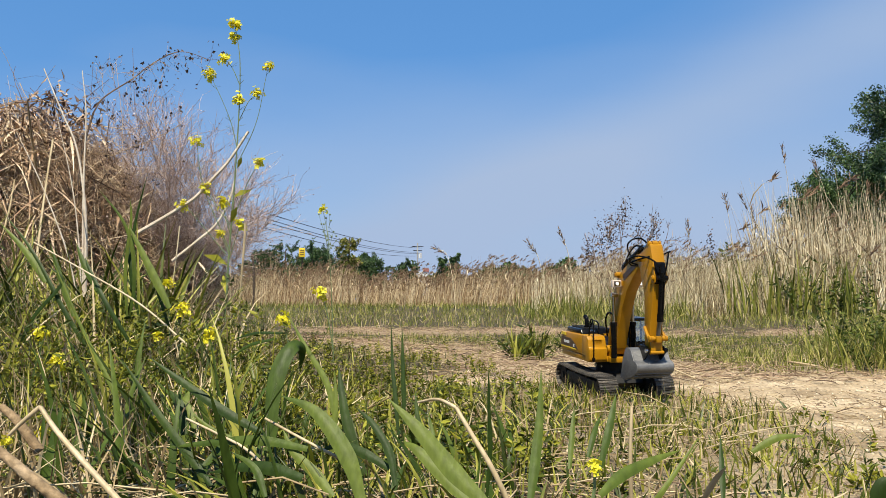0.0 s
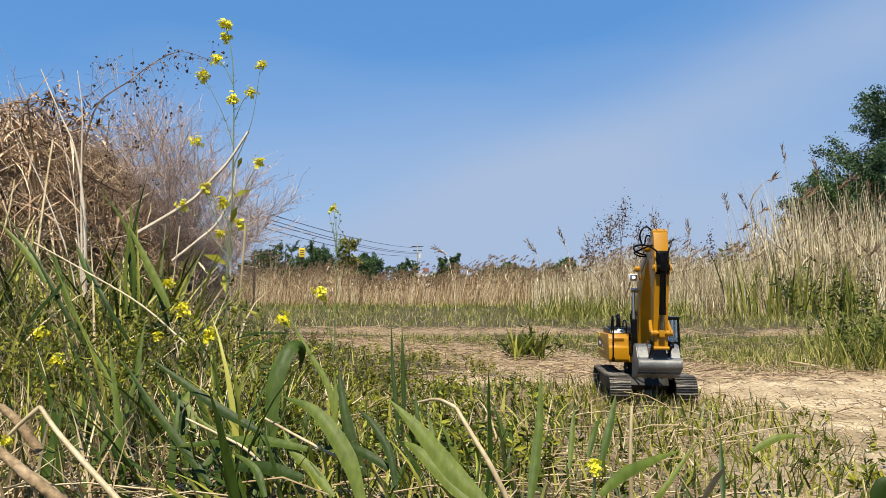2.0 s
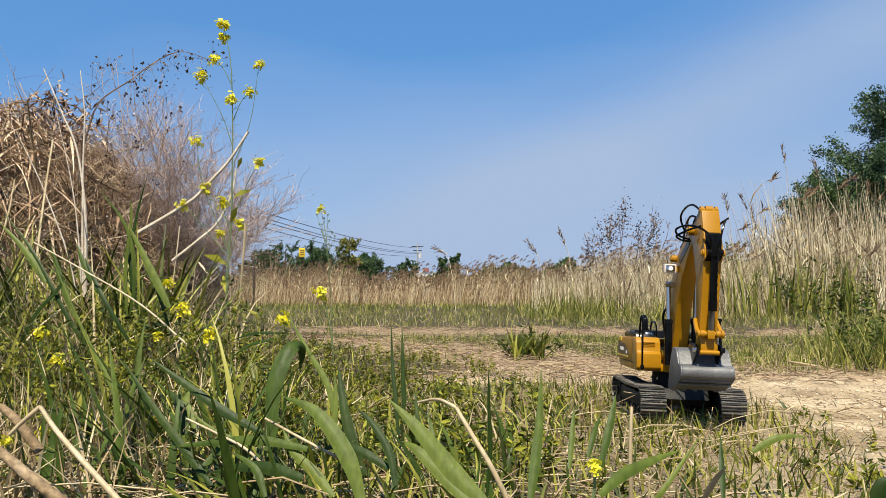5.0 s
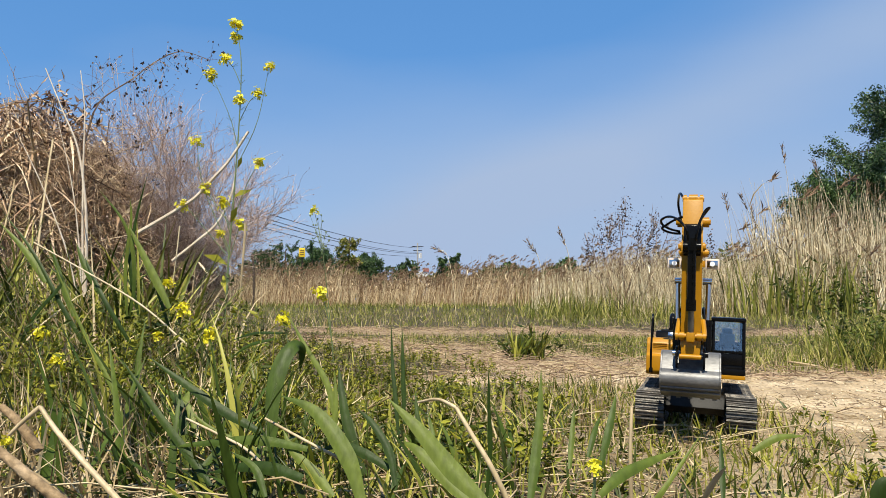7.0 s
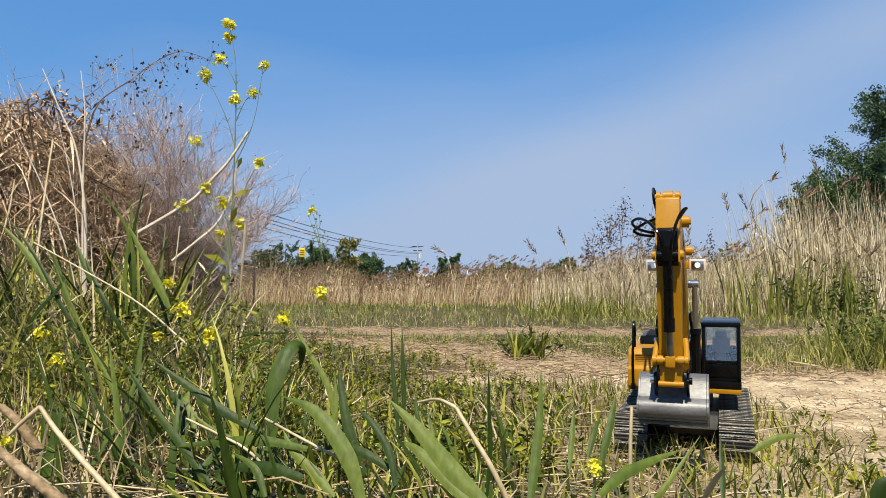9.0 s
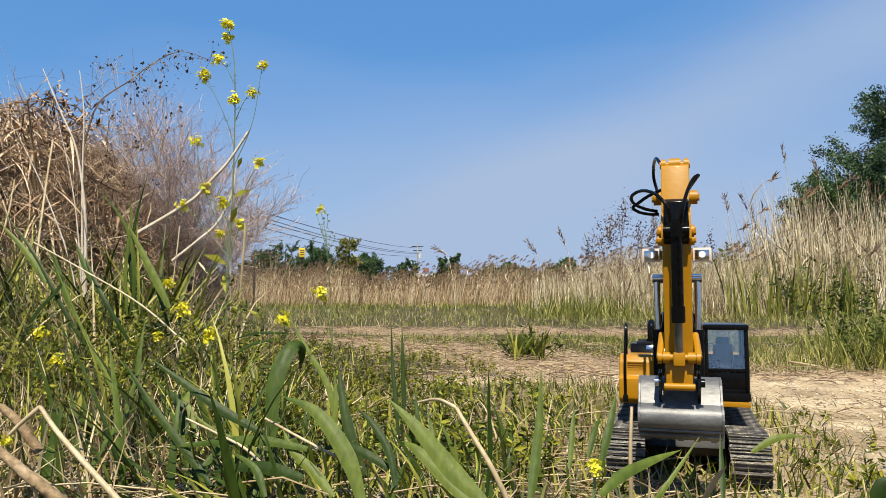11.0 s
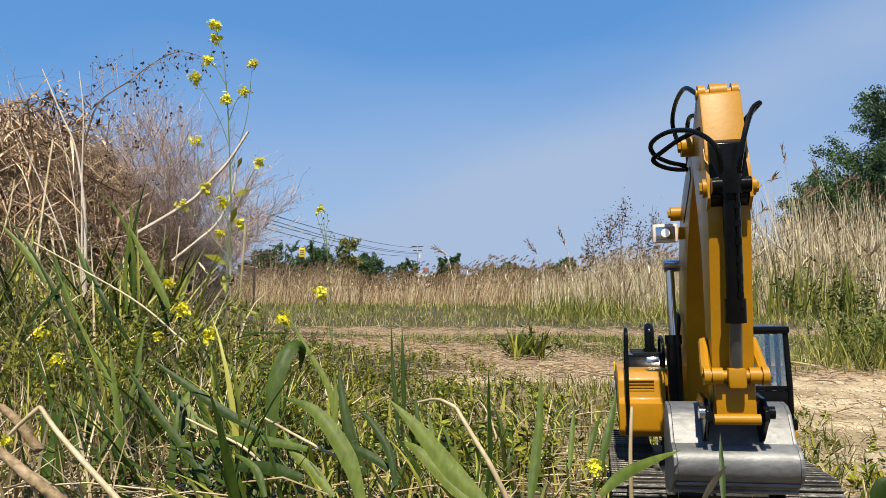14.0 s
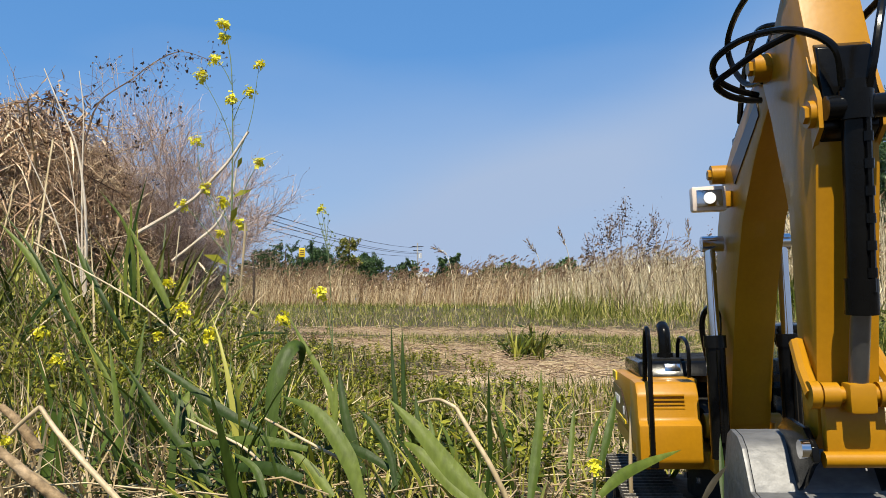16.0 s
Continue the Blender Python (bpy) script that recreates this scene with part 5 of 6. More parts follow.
for i, ob in enumerate(TALL_STRAWS[:2]):
    foot = Vector((-0.826, 1.700, 0.173))
    SWAYING.append((ob, [(t, Matrix.Translation(foot) @ Matrix.Rotation(math.sin(2.1 * t + i) * 0.008 - 0.006 * math.sin(0.9 * t), 4, 'Y') @ Matrix.Translation(-foot)) for t in np.linspace(0, 16, 33)]))


def small_flower(pts, size, seed, r=0.0012, label="thin yellow wildflower among the grass"):
    root = new("yellow_wildflower")
    tagged(root, label, "wildflower", group="small yellow flowers")
    sp = spline(pts, 6)
    part("stem", tube(bmesh.new(), sp, r, 5, r * 0.6), FLOWER_STEM, root)
    blossom(root, pts[-1], size, seed)
    return root


for i, (pts, s) in enumerate((([(-0.193, 1.300, 0.103), (-0.203, 1.300, 0.162), (-0.215, 1.300, 0.204)], 0.022), ([(-0.242, 1.200, 0.091), (-0.253, 1.200, 0.128), (-0.261, 1.200, 0.160)], 0.020), ([(-0.445, 1.300, 0.083), (-0.451, 1.300, 0.132), (-0.460, 1.300, 0.175)], 0.024),
                              ([(-0.374, 1.200, 0.055), (-0.377, 1.200, 0.100), (-0.380, 1.200, 0.135)], 0.022), ([(-0.481, 1.300, 0.123), (-0.484, 1.300, 0.172), (-0.487, 1.300, 0.217)], 0.020), ([(-0.594, 1.100, 0.066), (-0.598, 1.100, 0.108), (-0.602, 1.100, 0.141)], 0.020),
                              ([(-0.513, 1.000, 0.063), (-0.517, 1.000, 0.093), (-0.522, 1.000, 0.108)], 0.018), ([(0.089, 0.450, 0.066), (0.091, 0.450, 0.079), (0.091, 0.450, 0.090)], 0.0085), ([(-0.456, 1.200, 0.055), (-0.460, 1.200, 0.100), (-0.462, 1.200, 0.133)], 0.016),
                              ([(-0.404, 0.700, 0.028), (-0.407, 0.700, 0.048), (-0.409, 0.700, 0.059)], 0.010), ([(-0.427, 0.800, 0.028), (-0.429, 0.800, 0.040), (-0.430, 0.800, 0.050)], 0.010))):
    small_flower(pts, s, 200 + i)


def airy_flower():
    """A thin plant with a loose pale head, whose upper part waves in the wind."""
    root = new("swaying_wildflower")
    tagged(root, "thin pale green wildflower with a loose flower head", "wildflower")
    foot = Vector((-0.222, 1.500, 0.067))
    top = part("stem", tube(bmesh.new(), [Vector(p) - foot for p in spline([(-0.222, 1.500, 0.067), (-0.225, 1.500, 0.158), (-0.230, 1.500, 0.250), (-0.236, 1.500, 0.319), (-0.247, 1.500, 0.379)], 6)], 0.0011, 5, 0.0005), FLOWER_STEM, root)
    top.location = foot
    rng = np.random.default_rng(44)
    bm = bmesh.new()
    for k in range(16):
        p = Vector((-0.236, 1.500, 0.319)) + Vector((rng.normal(0, 0.012), rng.normal(0, 0.01), rng.uniform(-0.03, 0.05))) - foot
        q = Vector((-0.235, 1.500, 0.314)) - foot + Vector((0, 0, rng.uniform(-0.03, 0.03)))
        tube(bm, [q, p], 0.0004, 4)
        bmesh.ops.create_icosphere(bm, subdivisions=1, radius=0.0022, matrix=Matrix.Translation(p))
    part("pods", bm, FLOWER_STEM, top)
    blossom(top, Vector((-0.247, 1.500, 0.379)) - foot, 0.016, 45)
    SWAYING.append((top, [(t, Matrix.Translation(foot) @ Matrix.Rotation(a / 270, 4, 'Y')) for t, a in
                          ((0, 0), (0.5, -4), (1, 9), (1.5, 14), (2, 19), (2.5, 20), (3, 0), (3.5, -62), (4, -11), (4.6, 4), (5.6, -18), (6.5, -8), (7, -16), (8, -8), (9, -19), (10.2, -5), (11.5, -4), (12.5, -5), (13.5, 2), (14.5, -11), (15.2, -6), (16, -3))]))


airy_flower()


# ---- single broad blades and straws near the lens ----
def blade(pts, width, mat=None, label="broad green grass blade among straw and weeds", category="grass blade", facing=(0, -1, 0.5), name="grass_blade", fold=0.25):
    sp = [Vector(p) for p in spline(pts, 7)]
    bm = bmesh.new()
    rows = []
    n = len(sp) - 1
    for i, p in enumerate(sp):
        s = i / n
        d = (sp[min(i + 1, n)] - sp[max(i - 1, 0)]).normalized()
        e = d.cross(Vector(facing)).normalized()
        h = e.cross(d)
        w = width / 2 * max(0.04, min(0.55 + 1.6 * s, 1.0, (1.0 - s ** 3.0) * 1.05))
        rows.append([bm.verts.new(p + e * w), bm.verts.new(p + e * w * 0.5 + h * w * fold * 0.5), bm.verts.new(p + h * w * fold), bm.verts.new(p - e * w * 0.5 + h * w * fold * 0.5), bm.verts.new(p - e * w)])
    for a, b in zip(rows, rows[1:]):
        for k in range(4):
            bm.faces.new((a[k], a[k + 1], b[k + 1], b[k]))
    ob = link(name, bm, mat or WIDE_BLADE, None, True)
    return tagged(ob, label, category, group="single broad blades")


for pts, w in (([(-0.339, 0.800, 0.046), (-0.361, 0.812, 0.093), (-0.400, 0.824, 0.153), (-0.451, 0.836, 0.249)], 0.0068),
               ([(-0.204, 0.660, 0.027), (-0.231, 0.672, 0.054), (-0.267, 0.684, 0.093), (-0.302, 0.696, 0.135)], 0.0102),
               ([(-0.162, 0.660, 0.074), (-0.196, 0.672, 0.089), (-0.236, 0.684, 0.112), (-0.277, 0.696, 0.137)], 0.0117),
               ([(-0.156, 0.700, 0.041), (-0.185, 0.712, 0.051), (-0.233, 0.724, 0.071), (-0.268, 0.736, 0.102)], 0.0059),
               ([(-0.116, 0.640, 0.063), (-0.160, 0.652, 0.068), (-0.203, 0.664, 0.064), (-0.249, 0.676, 0.057)], 0.0118),
               ([(-0.116, 0.620, 0.043), (-0.145, 0.632, 0.048), (-0.172, 0.644, 0.047), (-0.206, 0.656, 0.039)], 0.0153),
               ([(-0.157, 0.680, 0.058), (-0.158, 0.692, 0.102), (-0.153, 0.704, 0.131), (-0.144, 0.716, 0.146), (-0.139, 0.728, 0.140), (-0.143, 0.740, 0.118)], 0.0220),
               ([(-0.065, 0.600, 0.029), (-0.076, 0.612, 0.057), (-0.093, 0.624, 0.081), (-0.113, 0.636, 0.098), (-0.141, 0.648, 0.107)], 0.0194),
               ([(-0.104, 0.720, 0.074), (-0.114, 0.732, 0.107), (-0.136, 0.744, 0.140), (-0.159, 0.756, 0.175)], 0.0083),
               ([(-0.069, 0.660, 0.037), (-0.085, 0.672, 0.074), (-0.093, 0.684, 0.103), (-0.098, 0.696, 0.129)], 0.0122),
               ([(-0.101, 0.680, 0.052), (-0.100, 0.692, 0.091), (-0.103, 0.704, 0.124)], 0.0078),
               ([(-0.045, 0.750, 0.055), (-0.049, 0.762, 0.093), (-0.053, 0.774, 0.126), (-0.055, 0.786, 0.165)], 0.0063),
               ([(-0.039, 0.750, 0.066), (-0.041, 0.762, 0.116), (-0.043, 0.774, 0.163)], 0.0063),
               ([(0.029, 0.520, 0.050), (0.006, 0.532, 0.070), (-0.017, 0.544, 0.095), (-0.040, 0.556, 0.116)], 0.0184),
               ([(0.020, 0.560, 0.039), (0.003, 0.572, 0.053), (-0.019, 0.584, 0.072), (-0.032, 0.596, 0.078)], 0.0146),
               ([(0.058, 0.500, 0.056), (0.063, 0.512, 0.079), (0.068, 0.524, 0.107), (0.071, 0.536, 0.140)], 0.0100),
               ([(0.105, 0.500, 0.078), (0.115, 0.512, 0.106), (0.122, 0.524, 0.124)], 0.0073),
               ([(0.088, 0.520, 0.073), (0.092, 0.532, 0.094), (0.096, 0.544, 0.113)], 0.0056),
               ([(0.101, 0.520, 0.081), (0.108, 0.532, 0.096), (0.115, 0.544, 0.106)], 0.0056),
               ([(0.094, 0.450, 0.073), (0.110, 0.462, 0.082), (0.131, 0.474, 0.088), (0.155, 0.486, 0.093)], 0.0097),
               ([(0.157, 0.420, 0.077), (0.161, 0.432, 0.093), (0.165, 0.444, 0.111)], 0.0048),
               ([(-0.044, 0.620, 0.051), (-0.069, 0.632, 0.062), (-0.090, 0.644, 0.065), (-0.111, 0.656, 0.057)], 0.0114),
               ([(-0.038, 0.600, 0.042), (-0.044, 0.612, 0.066), (-0.059, 0.624, 0.087), (-0.075, 0.636, 0.099)], 0.0092),
               ([(-0.013, 0.700, 0.048), (-0.024, 0.712, 0.078), (-0.027, 0.724, 0.103)], 0.0065),
               ([(-0.142, 0.600, 0.033), (-0.154, 0.612, 0.053), (-0.177, 0.624, 0.064)], 0.0083),
               ([(-0.091, 0.620, 0.028), (-0.107, 0.632, 0.043), (-0.129, 0.644, 0.060), (-0.141, 0.656, 0.077)], 0.0124),
               ([(-0.243, 0.700, 0.064), (-0.252, 0.712, 0.089), (-0.267, 0.724, 0.103)], 0.0140),
               ([(-0.240, 0.720, 0.066), (-0.253, 0.732, 0.088), (-0.254, 0.744, 0.101)], 0.0122),
               ([(-0.576, 1.150, 0.165), (-0.602, 1.162, 0.218), (-0.630, 1.174, 0.282)], 0.0159),
               ([(-0.427, 1.150, 0.178), (-0.464, 1.162, 0.241), (-0.507, 1.174, 0.314)], 0.0212),
               ([(-0.595, 1.100, 0.217), (-0.633, 1.112, 0.264), (-0.681, 1.124, 0.309)], 0.0152),
               ([(-0.561, 1.200, 0.201), (-0.592, 1.212, 0.248), (-0.613, 1.224, 0.286)], 0.0166),
               ([(-0.502, 1.200, 0.219), (-0.520, 1.212, 0.276), (-0.522, 1.224, 0.324)], 0.0148),
               ([(-0.214, 0.950, 0.141), (-0.253, 0.962, 0.131), (-0.284, 0.974, 0.110)], 0.0073),
               ([(-0.206, 0.950, 0.148), (-0.246, 0.962, 0.147), (-0.282, 0.974, 0.136)], 0.0066),
               ([(-0.509, 1.200, 0.164), (-0.504, 1.200, 0.238), (-0.521, 1.200, 0.312), (-0.567, 1.200, 0.373)], 0.0115),
               ([(-0.516, 1.250, 0.163), (-0.531, 1.250, 0.240), (-0.527, 1.250, 0.317), (-0.507, 1.250, 0.410)], 0.0125),
               ([(-0.514, 1.200, 0.164), (-0.519, 1.200, 0.238), (-0.512, 1.200, 0.321), (-0.515, 1.200, 0.359)], 0.0100),
               ([(-0.445, 1.200, 0.146), (-0.470, 1.200, 0.219), (-0.486, 1.200, 0.256), (-0.512, 1.200, 0.303)], 0.0115),
               ([(-0.515, 1.100, 0.100), (-0.560, 1.100, 0.166), (-0.625, 1.120, 0.261), (-0.693, 1.150, 0.329)], 0.0110),
               ([(-0.407, 1.000, 0.108), (-0.456, 1.000, 0.184), (-0.490, 1.020, 0.231), (-0.503, 1.030, 0.251)], 0.0100),
               ([(-0.633, 1.100, 0.116), (-0.610, 1.100, 0.166), (-0.570, 1.100, 0.217), (-0.592, 1.100, 0.242)], 0.0120),
               ([(0.034, 0.600, 0.024), (0.038, 0.600, 0.069), (0.037, 0.600, 0.105), (0.037, 0.600, 0.136)], 0.0050),
               ([(0.165, 0.600, 0.024), (0.179, 0.600, 0.042), (0.214, 0.620, 0.078)], 0.0060),
               ([(0.310, 0.750, 0.038), (0.336, 0.750, 0.052), (0.364, 0.750, 0.054)], 0.0100),
               ([(0.241, 0.420, 0.074), (0.246, 0.420, 0.086), (0.251, 0.420, 0.091)], 0.012)):
    blade(pts, w * (0.74 if pts[0][1] < 0.95 else 0.6))
for pts, r, lab in (([(-0.236, 0.550, 0.042), (-0.268, 0.560, 0.068), (-0.295, 0.570, 0.090), (-0.314, 0.580, 0.107)], 0.0024, "pale bent dry straw on grass"),
                    ([(-0.314, 0.580, 0.107), (-0.327, 0.580, 0.096), (-0.337, 0.580, 0.086)], 0.0020, "pale bent dry straw on grass"),
                    ([(-0.248, 0.500, 0.052), (-0.273, 0.500, 0.070), (-0.289, 0.500, 0.083), (-0.304, 0.500, 0.094)], 0.0042, "thick brown dead stalk on the ground"),
                    ([(-0.324, 0.600, 0.069), (-0.343, 0.600, 0.093), (-0.357, 0.600, 0.105)], 0.0042, "thick brown dead stalk on the ground"),
                    ([(0.050, 0.550, 0.038), (0.036, 0.550, 0.067), (0.022, 0.560, 0.089), (0.010, 0.570, 0.108)], 0.0022, "pale broken straw near the ground"),
                    ([(0.010, 0.570, 0.108), (-0.004, 0.580, 0.113), (-0.020, 0.600, 0.108)], 0.0014, "pale broken straw near the ground"),
                    ([(0.138, 0.550, 0.042), (0.138, 0.550, 0.079), (0.142, 0.560, 0.110)], 0.0017, "pale upright straw in grass"),
                    ([(-0.144, 0.650, 0.034), (-0.169, 0.650, 0.059), (-0.197, 0.660, 0.071), (-0.231, 0.670, 0.084)], 0.0014, "pale green stem lying in grass"),
                    ([(-0.071, 0.650, 0.044), (-0.110, 0.650, 0.063), (-0.160, 0.670, 0.084)], 0.0016, "pale green stem lying in grass"),
                    ([(-0.347, 1.000, 0.131), (-0.410, 1.000, 0.184), (-0.488, 1.000, 0.230), (-0.559, 1.000, 0.269)], 0.0014, "pale dry straw across the grass"),
                    ([(1.114, 2.100, -0.014), (1.051, 2.100, 0.005), (0.979, 2.100, 0.017)], 0.0042, "thin dry stick on sand"),
                    ([(0.595, 1.750, 0.006), (0.564, 1.800, 0.022), (0.537, 1.800, 0.039)], 0.0022, "thin dry stick on sand")):
    ob = stalk("dry_straw", pts, r, PALE_STRAW if "stalk" not in lab else TAN_STALK, lab, r * 0.7, category="straw", seg=12)
for pts, w in (([(0.124, 0.360, 0.093), (0.127, 0.350, 0.106), (0.129, 0.340, 0.115)], 0.003),):
    blade(pts, w, PALE_STRAW, "pale dry curled grass blade", name="dried_grass")

grass("green_reed_shoots", 170, 3.3, 4.9, 8.0, 8.8, lambda x, y: np.ones_like(x), 63, 0.5, 1.0, 0.012, 0.03, 0.0, BANK_GRASS, "green reed shoots among dry reeds", 0.25, 0.6, low=None)

grass("broad_leaf_grass", 300, -0.34, 0.10, 0.60, 0.95, lambda x, y: 1 - lane(x, y), 64, 0.11, 0.24, 0.006, 0.012, 0.35, WIDE_BLADE, "broad dark green arching grass leaves", 1.15, 1.3, low=True, fold=0.3, seg=8, az0=2.8, spread=1.0)
grass("leaning_straw", 800, -0.52, -0.20, 0.78, 1.30, lambda x, y: 0.2 + 0.8 * clumpy(x, y, 9), 70, 0.07, 0.19, 0.0014, 0.0038, 0.1, STRAW, "pale straws leaning through the weeds", 1.05, 0.8, low=None)
grass("weed_edge_grass", 1300, -0.55, -0.18, 0.78, 1.35, lambda x, y: 0.2 + 0.8 * clumpy(x + 0.2, y, 8), 71, 0.06, 0.15, 0.002, 0.005, 0.1, GREEN_BLADE, "fine light green grass among the weeds", 1.1, 1.0, low=None)
grass("tufted_straw", 1100, -0.60, -0.30, 0.62, 0.95, lambda x, y: np.ones_like(x), 65, 0.06, 0.16, 0.0012, 0.0035, 0.3, STRAW, "brown and pale straw lying in tufts", 1.2, 0.8, low=None)

grass("pressed_grass", 7000, 0.0, 0.62, 0.60, 1.95, lambda x, y: lane(x, y) * (1 - 0.8 * bare(x, y)), 66, 0.02, 0.055, 0.0015, 0.0045, 0.0, GREEN_BLADE, "short trodden green grass under the excavator", 1.2, 0.5, low=None)
grass("pressed_straw", 2600, 0.0, 0.62, 0.60, 1.95, lambda x, y: lane(x, y), 67, 0.02, 0.06, 0.001, 0.003, 0.0, STRAW, "trodden straw pressed to the ground", 1.3, 0.4, low=None)

weeds("verge_weeds", 130, 1.18, 1.75, 2.05, 2.6, lambda x, y: np.clip((x / y - 0.50) / 0.06, 0, 1), 57, 0.06, 0.20, 0.022, SHRUB_LEAF, 0.1, 22, "dark green weeds at the end of the verge", True)
grass("verge_tall_grass", 900, 1.1, 1.8, 2.0, 2.7, lambda x, y: np.clip((x / y - 0.47) / 0.1, 0, 1), 68, 0.08, 0.26, 0.002, 0.006, 0.1, BANK_GRASS, "taller green grass tufts beside the sand", 0.45, 0.9, low=None)

grass("reed_foot_grass", 20000, -13.0, 10.0, 12.5, 24.8, lambda x, y: 0.25 + 0.75 * clumpy(x, y, 1.1), 69, 0.08, 0.30, 0.008, 0.018, 0.0, BANK_GRASS, "uneven green grass at the foot of the reeds", 1.0, 1.0, low=None, seg=3)

# ---- reeds, trees and the distance ----
def reeds(name, n, area, h0, h1, w, mat, seed, label, lean=0.10, drift=0.0, tall=None, plumes=0.15, leafy=0.5, keep=None):
    x0, x1, y0, y1 = area
    rng = np.random.default_rng(seed)
    x, y = rng.uniform(x0, x1, n), rng.uniform(y0, y1, n)
    if keep is not None:
        ok = rng.uniform(0, 1, n) < keep(x, y)
        x, y = x[ok], y[ok]
    n = len(x)
    p = np.stack([x, y, relief(x, y)], -1)
    h = rng.uniform(h0, h1, n) * (1 if tall is None else tall(x, y))
    tip = p + np.stack([(rng.normal(drift, lean, n)) * h, rng.normal(0, lean, n) * h, h], -1)
    sag = np.stack([rng.normal(0, 0.03, n) * h, np.zeros(n), np.zeros(n)], -1)
    ob = canes(name, p, tip, np.full(n, w) * rng.uniform(0.6, 1.2, n), mat, sag, 0.12)
    stuff(ob, label, "reeds")
    k = rng.uniform(0, 1, n) < plumes
    if k.any():
        m = int(k.sum())
        q = np.repeat(tip[k], 14, 0)
        way = np.tile(np.array([[0.55, 0.1, 0.35]]), (m * 14, 1)) + rng.normal(0, 0.22, (m * 14, 3))
        leaves("plumes", q - way * rng.uniform(0, 0.12, (m * 14, 1)), rng.uniform(0.5, 1.2, m * 14) * h1 * 0.085, way, PLUME, 0.08, ob)
    m = int(n * leafy)
    i = rng.integers(0, n, m)
    s = rng.uniform(0.1, 0.85, m)[:, None]
    base = p[i] * (1 - s) + tip[i] * s
    b = ribbons("dry_leaves", base, rng.uniform(0.12, 0.3, m) * h[i], np.full(m, w * 2.6), rng.uniform(0, 6.28, m), rng.uniform(0.3, 1.0, m), rng.uniform(0.4, 1.5, m), mat, 3, rng.normal(0, 0.6, m))
    b.parent = ob
    return ob


reeds("reed_belt", 11000, (-14, 12, 24, 33), 0.70, 1.55, 0.010, FAR_REED, 301, "wide belt of tan dry reeds", 0.17, 0.12, plumes=0.5, leafy=0.6,
      tall=lambda x, y: 0.92 + 0.13 * np.sin(0.9 * x) + 0.12 * np.sin(2.3 * x + 1 + 0.6 * y) + 0.08 * np.sin(5.1 * x))
reeds("pale_reeds", 3800, (1.3, 7.8, 13, 18), 0.75, 1.35, 0.0085, REED_STEM, 302, "pale dry reeds behind the track", 0.12, 0.03, leafy=0.3, plumes=0.2, tall=lambda x, y: 0.85 + 0.12 * np.sin(2.1 * x) + 0.05 * np.clip((x - 5) / 3, 0, 1), keep=lambda x, y: np.clip((x / y - 0.10) / 0.09, 0, 1))
reeds("tall_reeds", 3600, (4.0, 9.5, 8.5, 12.5), 0.8, 1.85, 0.0085, REED_STEM, 303, "tall straw-coloured reeds under the tree", 0.13, -0.05, leafy=0.25, plumes=0.035,
      tall=lambda x, y: np.clip(0.55 + 0.42 * (x / y - 0.40) / 0.05, 0.55, 0.97), keep=lambda x, y: np.clip((x / y - 0.36) / 0.05, 0, 1))
reeds("low_reeds", 2600, (2.0, 5.0, 8.5, 11.5), 0.55, 0.95, 0.0045, REED_STEM, 304, "broken pale reeds at the edge of the bank", 0.22, 0.0, plumes=0.05, keep=lambda x, y: np.clip((x / y - 0.18) / 0.1, 0, 1))
bush("dock_plant", (2.179, 9.000, -0.003), [(2.257, 9.000, 1.302), (2.024, 9.000, 1.106), (2.165, 9.000, 1.211), (1.918, 9.000, 1.001), (2.406, 9.000, 1.071), (2.616, 9.000, 1.141), (2.543, 9.000, 0.966), (1.777, 9.000, 0.827), (2.751, 9.000, 0.966), (3.271, 9.000, 0.897)], 60, 0.24, 0.0028, DEAD_STEM, 311,
     "dead dock plants with dark seed heads", 0)


def dock_heads():
    rng = np.random.default_rng(312)
    tips = np.array([(2.257, 9.000, 1.302), (2.024, 9.000, 1.106), (2.165, 9.000, 1.211), (1.918, 9.000, 1.001), (2.406, 9.000, 1.071), (2.616, 9.000, 1.141), (2.543, 9.000, 0.966), (1.777, 9.000, 0.827), (3.271, 9.000, 0.897), (2.091, 9.000, 0.966)])
    i = rng.integers(0, len(tips), 1300)
    at = tips[i] + rng.normal(0, 1, (1300, 3)) * np.array([0.035, 0.05, 0.12]) - np.array([0, 0, 0.06])
    leaves("seed_heads", at, rng.uniform(0.014, 0.034, 1300), rng.normal(0, 1, (1300, 3)), SEED_HEAD, 0.7, bpy.data.objects["dock_plant"])


dock_heads()


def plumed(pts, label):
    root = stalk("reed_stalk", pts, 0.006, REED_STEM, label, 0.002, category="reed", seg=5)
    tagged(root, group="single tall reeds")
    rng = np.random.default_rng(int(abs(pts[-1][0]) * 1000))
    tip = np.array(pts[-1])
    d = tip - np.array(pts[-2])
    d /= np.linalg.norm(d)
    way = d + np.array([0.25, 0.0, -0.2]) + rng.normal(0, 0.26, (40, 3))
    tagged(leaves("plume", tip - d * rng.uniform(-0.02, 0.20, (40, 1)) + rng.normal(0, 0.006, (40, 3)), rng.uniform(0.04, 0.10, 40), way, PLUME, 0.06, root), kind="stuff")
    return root


